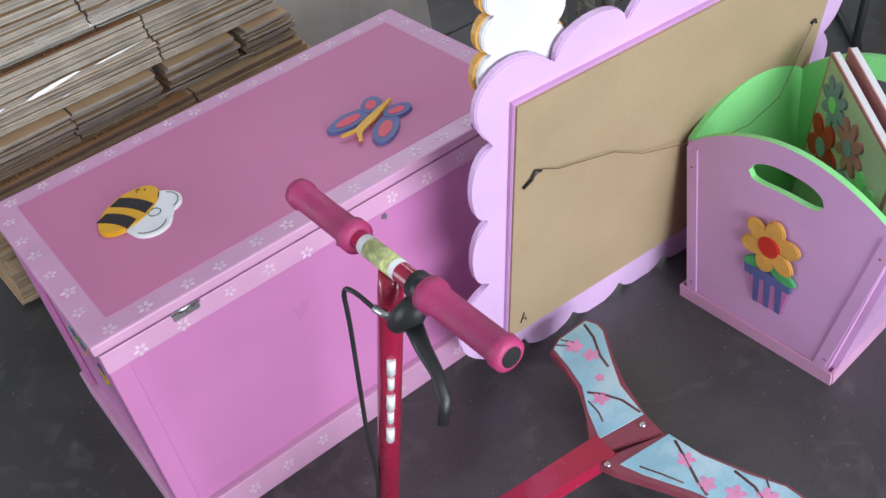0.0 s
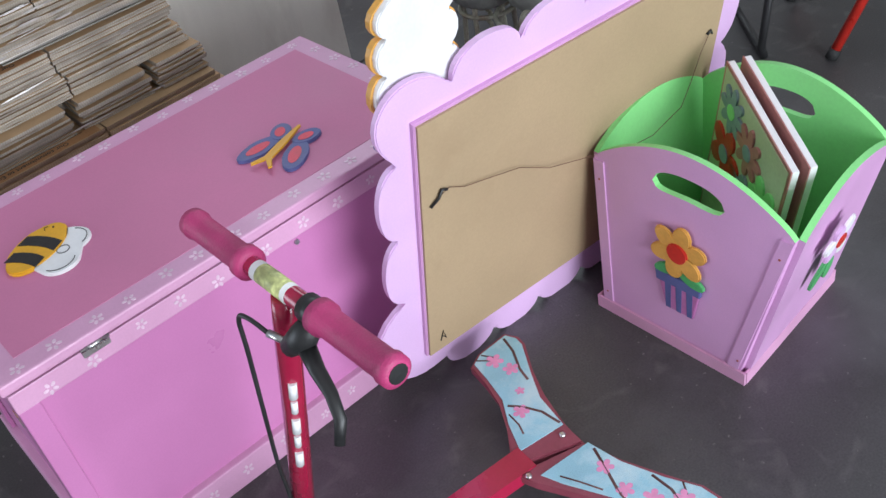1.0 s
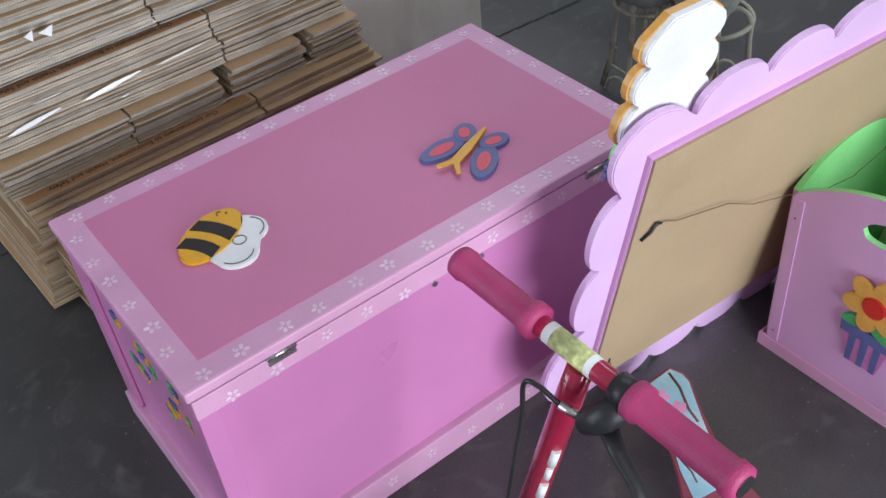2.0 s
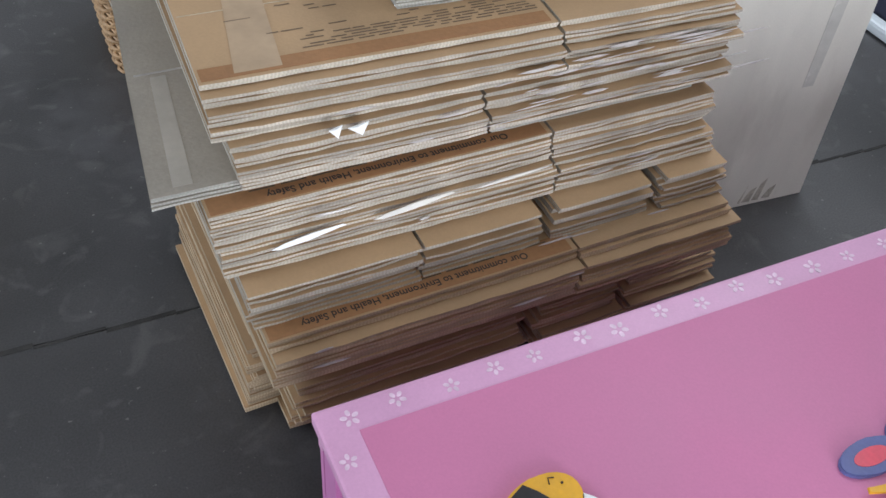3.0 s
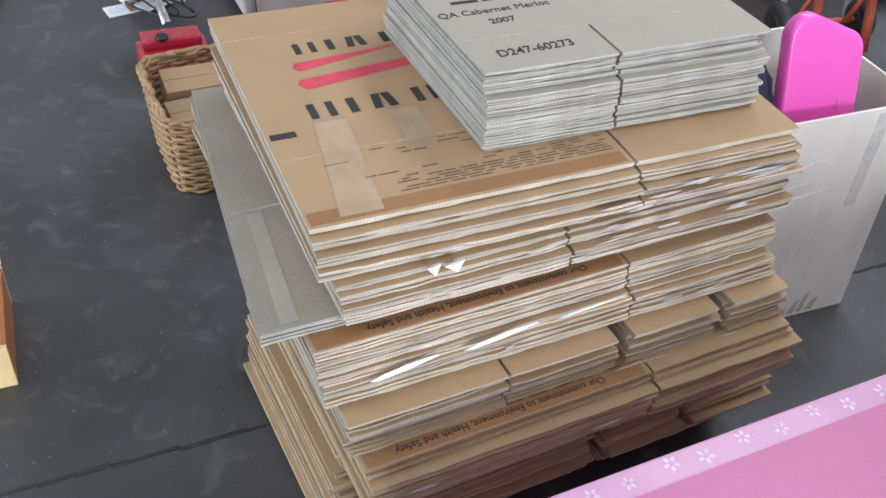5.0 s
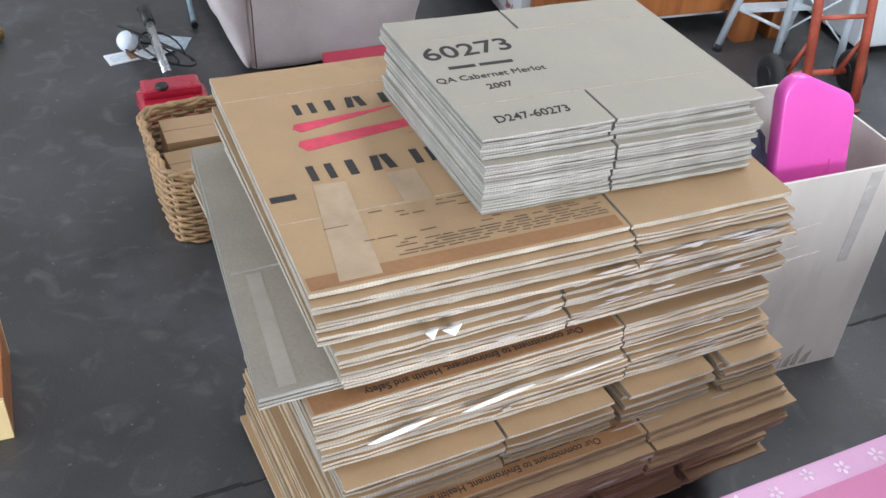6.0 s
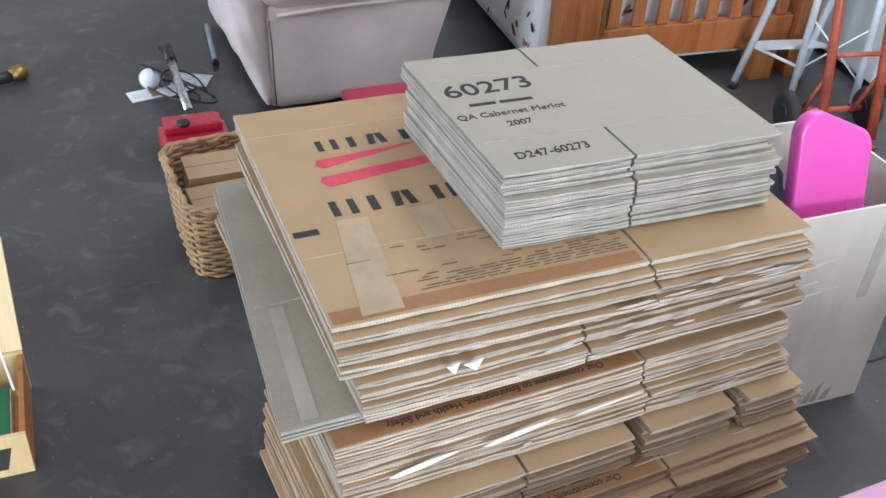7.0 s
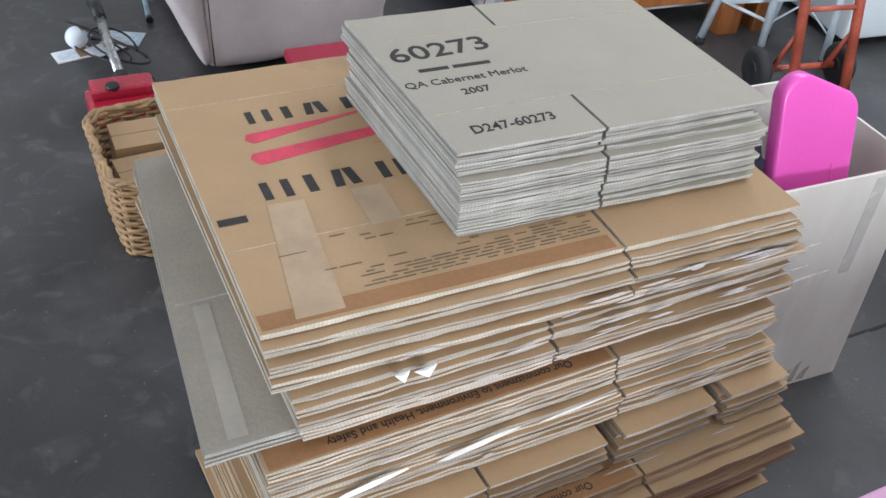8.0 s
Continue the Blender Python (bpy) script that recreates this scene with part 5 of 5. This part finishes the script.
vacuum()
bm = bmesh.new()
bmesh.ops.create_uvsphere(bm, u_segments=20, v_segments=14, radius=0.034)
for f in bm.faces:
    f.smooth = True
ball = solid("light_globe", bm, mat("opal_glass", (0.75, 0.80, 0.86), 0.15, vary=0.03), "round white opal light globe lying on the floor", "light globe", pose(0.078, 2.93, 0.0345))
bm = bmesh.new()
tube(bm, [(0.024, 0.014, -0.005), (0.045, 0.028, -0.012)], 0.012, 12)
part("globe_cap", bm, STEEL, ball, "metal screw cap")
for nm, m, lab, x, y, w, d, tn, k in (("packet", WHITE, "small white printed packet lying flat", 0.055, 2.885, 0.11, 0.07, 8, 1), ("leaflet", SHELF_BLUE, "pale blue printed leaflet lying flat", 0.215, 2.945, 0.12, 0.085, -28, 0), ("leaflet", WHITE, "white printed leaflet lying flat", 0.155, 2.89, 0.11, 0.07, 24, 0)):
    bm = bmesh.new()
    box(bm, -w / 2, w / 2, -d / 2, d / 2, 0.0006, 0.004 + 0.001 * k, 0, 0.0008)
    p = solid(nm, bm, m, lab, nm, pose(x, y, 0.0 if nm == "packet" else (0.0 if m is SHELF_BLUE else 0.0045), 0, 0, tn))
    for q in range(4):
        block_part("print_bar", p, SHELF_BLUE if m is WHITE else WHITE, -w * 0.4, w * (0.1 + 0.06 * q), -d * 0.3 + q * d * 0.16, -d * 0.3 + q * d * 0.16 + d * 0.07, 0.0051 if nm == "packet" else 0.0041, 0.0055 if nm == "packet" else 0.0045, 0)
    if nm == "packet":
        block_part("print_bar", p, KRAFT_DK, w * 0.12, w * 0.42, -d * 0.4, d * 0.4, 0.0051, 0.0056, 0)

t = thing("garden_nozzle", "black hose fitting with a brass end on the floor", "hose fitting")
tube_part("barrel", t, PLASTIC_BLACK, [(-0.52, 3.06, 0.02), (-0.40, 3.09, 0.022), (-0.335, 3.10, 0.026)], [0.012, 0.017, 0.02], 12, "black barrel")
tube_part("brass_end", t, BRASS, [(-0.335, 3.10, 0.026), (-0.315, 3.115, 0.027), (-0.285, 3.13, 0.026)], [0.018, 0.025, 0.024], 14, "brass coupling")

# ---------------- armchair ----------------


def armchair():
    t = thing("armchair", "taupe suede recliner armchair with padded arms", "armchair")
    def cushion(name, x0, x1, y0, y1, z0, z1, r, seed, label=""):
        bm = bmesh.new()
        box(bm, x0, x1, y0, y1, z0, z1)
        bmesh.ops.subdivide_edges(bm, edges=bm.edges[:], cuts=14, use_grid_fill=True)
        c = Vector(((x0 + x1) / 2, (y0 + y1) / 2, (z0 + z1) / 2))
        hs = Vector(((x1 - x0) / 2, (y1 - y0) / 2, (z1 - z0) / 2))
        for v in bm.verts:
            q = v.co - c
            inner = Vector((max(-hs.x + r, min(hs.x - r, q.x)), max(-hs.y + r, min(hs.y - r, q.y)), max(-hs.z + r, min(hs.z - r, q.z))))
            o = q - inner
            if o.length > 1e-6:
                q = inner + o.normalized() * r * min(1.0, o.length / r)
            v.co = c + q + Vector((1, 1, 1)) * 0.006 * noise.noise((v.co * 7) + Vector((seed, 0, 0))) + Vector((0, -1, 0)) * 0.008 * noise.noise((v.co * 3.1) + Vector((0, seed, 0)))
        if name == "arm_front":
            for v in bm.verts:
                v.co.x += max(0.0, 0.27 - v.co.z) * 0.35 * (0.405 - v.co.x) / 0.105
                v.co.y += 0.010 * math.sin(v.co.x * 90 + v.co.z * 35) * max(0.0, 1 - abs(v.co.z - 0.33) / 0.12)
        if name == "arm_side":
            for v in bm.verts:
                v.co.x += 0.30 * max(0.0, v.co.z - 0.14) * max(0.0, v.co.x - 0.39) / 0.555
        for f in bm.faces:
            f.smooth = True
        return part(name, bm, SUEDE, t, label)
    cushion("arm_side", 0.39, 0.945, 2.60, 2.78, 0.03, 0.38, 0.03, 1, "flat taupe suede side panel")
    cushion("arm_pad", 0.37, 1.03, 2.575, 2.83, 0.345, 0.50, 0.07, 2, "puffy arm cushion")
    cushion("arm_front", 0.29, 0.405, 2.60, 2.80, 0.03, 0.46, 0.055, 3, "gathered padded arm front")
    cushion("front_roll", 0.375, 0.50, 2.76, 3.40, 0.03, 0.42, 0.05, 7, "padded footrest front")
    cushion("seat", 0.42, 0.90, 2.80, 3.32, 0.10, 0.44, 0.07, 4)
    cushion("far_arm", 0.43, 0.94, 3.33, 3.56, 0.03, 0.50, 0.07, 5)
    cushion("backrest", 0.74, 0.93, 2.64, 3.52, 0.10, 0.98, 0.08, 6)
    tube_part("piping", t, SUEDE, [(0.42, 2.592, 0.345), (0.6, 2.59, 0.352), (0.8, 2.59, 0.35), (1.0, 2.594, 0.342)], 0.006, 6, "stitched seam")
    # shade in the seam, drawn as a thin dark tube
    tube_part("seam_gap", t, SEAM_SHADE_PRINT, [(0.396, 2.596, 0.33), (0.400, 2.592, 0.24), (0.402, 2.594, 0.14), (0.406, 2.598, 0.05)], 0.0022, 6, "dark tube standing in for shade in the seam between arm and front")
    return t


armchair()
t = thing("metal_rod", "slate-blue metal rod lying by the armchair", "rod")
tube_part("rod", t, BLUE_GREY, [(0.318, 3.04, 0.012), (0.36, 3.34, 0.012)], 0.010, 8)
tube_part("rod_tip", t, PLASTIC_BLACK, [(0.315, 3.02, 0.012), (0.318, 3.04, 0.012)], 0.0115, 8)

bm = bmesh.new()
box(bm, 0, 0.33, 0, 0.22, 0, 0.215, 0, 0.003)
rb = solid("red_box", bm, mat("wine_red_card", (0.33, 0.02, 0.045), 0.45, vary=0.12, scale=9), "flat-topped wine-red cardboard box beside the armchair", "box", pose(0.515, 2.09, 0, 0, 0, -2.5))
block_part("box_lid", rb, mat("wine_red_lid", (0.36, 0.022, 0.05), 0.4, vary=0.1, scale=9), -0.004, 0.334, -0.004, 0.224, 0.195, 0.222, 0.003)

# ---------------- bed ----------------


def bed():
    t = thing("bed", "stained pine bed with slatted footboard and patterned white linen", "bed", pose(1.30, 2.46, 0, 0, 0, -6.5))
    def post(x):
        bm = bmesh.new()
        box(bm, x, x + 0.085, -0.03, 0.06, 0.0, 0.62, 0, 0.004)
        part("post", bm, PINE, t, "stained pine post")
    post(0.0)
    block_part("post", t, PINE, 0.085 + 0.001, 0.15, -0.012, 0.045, 0.0, 0.60, 0.003)
    post(0.90)
    block_part("leg_block", t, PINE, 0.76, 0.845, -0.03, 0.05, 0.0, 0.112, 0.003, "stained pine leg")
    bm = bmesh.new()
    box(bm, 0.152, 0.898, -0.005, 0.03, 0.115, 0.225, 0, 0.004)
    part("bottom_rail", bm, PINE, t, "wide pine rail with knots", )
    block_part("top_rail", t, PINE, 0.152, 0.898, -0.005, 0.03, 0.50, 0.58, 0.004)
    for k in range(8):
        x = 0.185 + k * 0.092
        block_part("slat", t, PINE, x, x + 0.042, 0.004, 0.022, 0.227, 0.498, 0.002)
    bm = bmesh.new()
    for z in (0.23, 0.26, 0.29, 0.32, 0.35):
        tube(bm, [(0.158, -0.0125, z), (0.158, -0.0155, z)], 0.005, 8)
    box(bm, 0.1505, 0.166, -0.013, -0.0105, 0.21, 0.45)
    part("bed_bracket", bm, BRASS, t, "brass bed bracket with screws")
    block_part("side_rail", t, PINE, 0.02, 0.05, 0.062, 1.9, 0.15, 0.27, 0.004)
    bm = bmesh.new()
    box(bm, -0.03, 0.96, 0.075, 1.92, 0.05, 0.46, 0, 0.05)
    sh = part("mattress", bm, SHEET, t, "mattress with white linen")
    rnd = random.Random(31)
    for k in range(46):
        y, z = rnd.uniform(0.12, 1.3), rnd.uniform(0.09, 0.38)
        a = rnd.uniform(0, 3)
        o = ring_of(0, 0, rnd.uniform(0.012, 0.03), rnd.uniform(0.005, 0.011), 9, a)
        plate_part("motif", sh, INK if k % 3 else DUSTY, o, 0, 0.0006, at=Matrix(((0, 0, -1, -0.0305), (-1, 0, 0, y), (0, 1, 0, z), (0, 0, 0, 1))))
    for k in range(26):
        x, z = rnd.uniform(0.16, 0.9), rnd.uniform(0.24, 0.40)
        plate_part("motif", sh, INK if k % 3 else DUSTY, ring_of(0, 0, rnd.uniform(0.012, 0.028), rnd.uniform(0.005, 0.011), 9, rnd.uniform(0, 3)), 0, 0.0006, at=pose(x, 0.0745, z, 90, 0, 0))
    return t


bed()

# ---------------- step ladder, hand truck, fridge ----------------


def ladder():
    t = thing("step_ladder", "pale blue-grey aluminium step ladder standing open", "step ladder")
    A0, A1 = Vector((1.957, 2.317, 0)), Vector((2.188, 2.264, 0))
    B0, B1 = Vector((2.112, 2.194, 0)), Vector((2.243, 2.042, 0))
    TA0, TA1 = Vector((2.105, 2.235, 0.85)), Vector((2.285, 2.195, 0.85))
    TB0, TB1 = Vector((2.112, 2.190, 0.85)), Vector((2.262, 2.100, 0.85))
    for a, b in ((A0, TA0), (A1, TA1), (B0, TB0), (B1, TB1)):
        leg = tube_part("leg", t, ALU, [a + Vector((0, 0, 0.014)), b], 0.0125, 10, "pale aluminium leg")
        tube_part("rubber_foot", leg, RUBBER, [a, a.lerp(b, 0.03)], 0.015, 10, "black rubber foot")
    for f, w in ((0.19, 0.05), (0.42, 0.05), (0.66, 0.05)):
        p, q = A0.lerp(TA0, f), A1.lerp(TA1, f)
        n = Vector((0.35, -0.93, 0)) * w
        bm = bmesh.new()
        lo = [bm.verts.new(v) for v in (p - n * 0.2, q - n * 0.2, q + n, p + n)]
        hi = [bm.verts.new(v.co + Vector((0, 0, 0.012))) for v in lo]
        bm.faces.new(lo); bm.faces.new(hi)
        for i in range(4):
            bm.faces.new((lo[i], lo[(i + 1) % 4], hi[(i + 1) % 4], hi[i]))
        part("tread", bm, ALU, t, "ribbed tread")
    for a, b in ((B0.lerp(TB0, 0.12), B1.lerp(TB1, 0.34)), (B0.lerp(TB0, 0.34), B1.lerp(TB1, 0.12))):
        tube_part("brace", t, ALU, [a, b], 0.007, 6, flat=0.4)
    tube_part("side_brace", t, ALU, [A0.lerp(TA0, 0.19), B0.lerp(TB0, 0.13)], 0.006, 6)
    return t


ladder()


def hand_truck():
    t = thing("hand_truck", "rusty red tubular hand truck with black rubber wheels", "hand truck")
    p0, p1 = Vector((1.955, 1.88, 0.02)), Vector((2.135, 1.84, 0.02))
    up = Vector((0.06, 0.17, 0.62))
    for p in (p0, p1):
        tube_part("upright", t, TRUCK_RED, [p, p + up * 0.75, p + up * 1.6], 0.0155, 12, "rusty red steel tube")
    for f in (0.42, 1.2):
        tube_part("cross_bar", t, TRUCK_RED, [p0 + up * f, p1 + up * f], 0.008, 8)
    tube_part("axle", t, TRUCK_RED, [(1.93, 2.0, 0.070), (2.19, 1.945, 0.070)], 0.010, 10)
    for p in (p0, p1):
        tube_part("axle_strut", t, TRUCK_RED, [p + up * 0.32, p + Vector((0.0, 0.105, 0.052))], 0.009, 8)
    bm = bmesh.new()
    box(bm, 1.95, 2.13, 1.80, 1.885, 0.004, 0.012, 0, 0.002, turn=None)
    part("toe_plate", bm, TRUCK_RED, t, "steel toe plate")
    for x, y in ((1.918, 2.003), (2.198, 1.942)):
        bm = bmesh.new()
        lathe(bm, [(0.026, -0.018), (0.046, -0.018), (0.064, -0.016), (0.070, -0.006), (0.070, 0.006), (0.064, 0.016), (0.046, 0.018), (0.026, 0.018)], 28)
        bmesh.ops.rotate(bm, verts=bm.verts[:], cent=(0, 0, 0), matrix=Matrix.Rotation(radians(90), 3, "Y"))
        w = part("wheel", bm, RUBBER, t, "black rubber tyre", pose(x, y, 0.070, 0, 0, -13))
        bm = bmesh.new()
        tube(bm, [(-0.023, 0, 0), (0.023, 0, 0)], 0.028, 16)
        part("hub", bm, PLASTIC_BLACK, w, "dark hub")
    return t


hand_truck()

t = thing("chest_freezer", "white enamel chest freezer with a rounded lid edge", "freezer", pose(2.40, 2.12, 0, 0, 0, -8))
block_part("cabinet", t, FRIDGE, 0, 0.9, 0, 0.62, 0.03, 0.80, 0.012)
block_part("freezer_lid", t, FRIDGE, -0.01, 0.91, -0.012, 0.63, 0.805, 0.87, 0.015)
for x in (0.06, 0.84):
    for y in (0.06, 0.56):
        bm = bmesh.new()
        lathe(bm, [(0.02, 0.0), (0.02, 0.035)], 12, 0, (x, y))
        part("foot", bm, RUBBER, t)

# ---------------- low wooden case with its lid open ----------------


def wooden_case():
    t = thing("wooden_case", "low pale pine case with its lid standing open", "wooden case", pose(-0.438, 1.383, 0, 0, 0, -4))
    w, d, h, th = 0.42, 0.25, 0.102, 0.011
    block_part("case_front", t, PINE_PALE, -w, 0, 0, th, 0.0, h, 0.0015)
    block_part("case_back", t, PINE_PALE, -w, 0, d - th, d, 0.0, h, 0.0015)
    block_part("case_side", t, PINE, -th, 0, th + 0.0005, d - th - 0.0005, 0.0, h, 0.0015, "brown stained side")
    block_part("case_side", t, PINE, -w, -w + th, th + 0.0005, d - th - 0.0005, 0.0, h, 0.0015, "brown stained side")
    block_part("case_bottom", t, PINE_PALE, -w + th, -th, th, d - th, 0.002, 0.009, 0)
    bm = bmesh.new()
    box(bm, -w, 0, 0, 0.012, 0, 0.24, 0, 0.0015)
    part("case_lid", bm, PINE_PALE, t, "pale pine lid standing open", pose(0, d, h, -27, 0, 0))
    tube_part("lid_cord", t, WHITE, [(-0.018, 0.13, h), (-0.035, 0.20, h + 0.05), (-0.05, d + 0.055, h + 0.12)], 0.0022, 6, "thin white stay cord")
    plate_part("label", t, INK, [(-0.20, 0.02), (-0.045, 0.02), (-0.03, 0.075), (-0.20, 0.075)], 0, 0.0006, label="dark printed label on the front", at=pose(0, -0.0002, 0, 90, 0, 0))
    return t


wooden_case()
bm = bmesh.new()
box(bm, -0.36, 0, 0, 0.20, 0, 0.03, 0, 0.002)
gb = solid("green_book", bm, CHEST_GREEN, "dark green covered book lying in the open case", "book", pose(-0.475, 1.405, 0.0095, 0, 0, -4) )
block_part("page_block", gb, WHITE, -0.355, 0.003, 0.004, 0.196, 0.004, 0.026, 0)
for k, (x0, x1, y) in enumerate(((-0.20, -0.03, 0.165), (-0.20, -0.035, 0.155), (-0.2, -0.05, 0.03))):
    block_part("print_bar", gb, WHITE, x0, x1, y, y + (0.013 if k == 0 else 0.003), 0.0302, 0.0306, 0)

# ---------------- plant stand, pram frame, chair feet ----------------


def plant_stand(label, cx, cy, R, top):
    t = thing("plant_stand", label, "plant stand", None, "iron plant stands")
    c = Vector((cx, cy, 0))
    for k in range(4):
        a = radians(20 + 90 * k)
        o = Vector((math.cos(a), math.sin(a), 0))
        pts = [c + o * (R + 0.035) + Vector((0, 0, 0.008)), c + o * (R + 0.012) + Vector((0, 0, 0.10)), c + o * R + Vector((0, 0, top - 0.04))]
        for j in range(8):
            b = math.pi * j / 7
            pts.append(c + o * (R - 0.030 + 0.030 * math.cos(b)) + Vector((0, 0, top + 0.030 * math.sin(b))))
        pts.append(c + o * 0.035 + Vector((0, 0, top)))
        tube_part("leg", t, IRON, pts, 0.0085, 8, "rusting white iron leg with scroll top", flat=0.5)
        side = Vector((-o.y, o.x, 0))
        sc = [c + o * (R + 0.02) + side * (0.028 * math.cos(u) - 0.028) * 0.9 + Vector((0, 0, 0.075 + 0.028 * math.sin(u))) for u in [0.6 * j for j in range(8)]]
        tube_part("scroll", t, IRON, sc, 0.004, 6, "small iron scroll")
    twist = [c + Vector((0.004 * math.cos(1.9 * j), 0.004 * math.sin(1.9 * j), 0.02 + (top - 0.02) * j / 26)) for j in range(27)]
    tube_part("centre_rod", t, IRON, twist, 0.0065, 7, "twisted rusty iron rod")
    for k in range(4):
        a = radians(20 + 90 * k)
        o = Vector((math.cos(a), math.sin(a), 0))
        tube_part("stretcher", t, IRON, [c + Vector((0, 0, 0.03)), c + o * R * 0.5 + Vector((0, 0, 0.055)), c + o * (R + 0.018) + Vector((0, 0, 0.075))], 0.004, 6, "thin iron stretcher")
    for z, r in ((top - 0.005, R),):
        tube_part("ring", t, IRON, [c + Vector((r * math.cos(2 * math.pi * j / 28), r * math.sin(2 * math.pi * j / 28), z)) for j in range(28)], 0.006, 6, "iron ring", closed=True)
    return t


plant_stand("weathered wrought-iron plant stand with rusty legs", 1.45, 0.385, 0.105, 0.285)
plant_stand("smaller rusty wrought-iron plant stand behind the first", 1.43, 0.545, 0.07, 0.27)


def stone_pot(name, label, x, y, z, s, tall=1.0):
    t = thing(name, label, "flower pot", pose(x, y, z) @ Matrix.Diagonal((1, 1, tall, 1)))
    bm = bmesh.new()
    prof = [(0.050, 0.0), (0.070, 0.006), (0.105, 0.030), (0.125, 0.070), (0.130, 0.105), (0.126, 0.135), (0.136, 0.145), (0.138, 0.162), (0.128, 0.168), (0.116, 0.160), (0.110, 0.10), (0.06, 0.05), (0.02, 0.045)]
    lathe(bm, [(r * s, h * s) for r, h in prof], 40)
    for v in bm.verts:
        a = math.atan2(v.co.y, v.co.x)
        if 0.02 * s < v.co.z < 0.13 * s:
            v.co.xy *= 1 + 0.022 * math.sin(a * 12)
    part("bowl", bm, STONE, t, "fluted cast-stone bowl")
    bm = bmesh.new()
    bmesh.ops.create_circle(bm, cap_ends=True, segments=24, radius=0.085 * s)
    for v in bm.verts:
        v.co.z = 0.07 * s
    part("soil", bm, mat("dry_soil", (0.06, 0.045, 0.03), 0.95, vary=0.3, scale=40, bump=0.6), t, "dry soil")
    return t


stone_pot("stone_pot", "fluted grey cast-stone pot on the iron stand", 1.45, 0.385, 0.292, 0.66, 1.35)
stone_pot("stone_pot", "small mossy cast-stone bowl on a rusty stand", 1.43, 0.545, 0.274, 0.78)


def pram():
    t = thing("folded_pram", "folded pram lying down with white frame rail and navy fabric", "pram")
    bm = bmesh.new()
    box(bm, -0.02, 0.02, 0, 0.56, 0.004, 0.036, 0, 0.010)
    part("frame_rail", bm, FRIDGE, t, "white plastic frame rail", pose(1.893, 0.905, 0, 0, 0, 2))
    bm = bmesh.new()
    box(bm, 0.03, 0.42, 0.02, 0.60, 0.004, 0.12, 0, 0.03)
    bmesh.ops.subdivide_edges(bm, edges=bm.edges[:], cuts=3)
    for v in bm.verts:
        if v.co.z > 0.03:
            v.co.z += 0.03 * noise.noise(v.co * 9)
    part("seat_fabric", bm, NAVY, t, "folded navy fabric", pose(1.893, 0.905, 0, 0, 0, 2))
    return t


pram()


def tube_chair(at, m, label, foot, black):
    t = thing("folding_chair", label, "chair", at, "chairs with tube legs")
    for x in (-0.17, 0.17):
        a = tube_part("front_leg", t, m, [(x, -0.17, 0.0), (x, -0.32, 0.345), (x, -0.35, 0.62)], 0.0125, 10, "tube leg")
        tube_part("rubber_foot", a, RUBBER, [(x, -0.1698, 0.0), (x, -0.1805, 0.025)], 0.0155, 10, "black rubber foot")
    tube_part("rear_loop", t, black, [(-0.15, -0.03, 0.35), (-0.15, 0.0, 0.05), (-0.125, -0.015, 0.012), (0.10, -0.015, 0.012), (0.13, 0.0, 0.05), (0.13, -0.03, 0.35)], 0.0105, 10, "black bent tube loop")
    block_part("seat", t, m, -0.17, 0.17, -0.335, -0.02, 0.345, 0.365, 0.006, "thin seat")
    block_part("backrest", t, m, -0.158, 0.158, -0.357, -0.343, 0.50, 0.64, 0.005)
    return t


tube_chair(pose(2.003, 0.195, 0, 0, 0, 50), RED, "red folding chair with black tube feet", RUBBER, PLASTIC_BLACK)
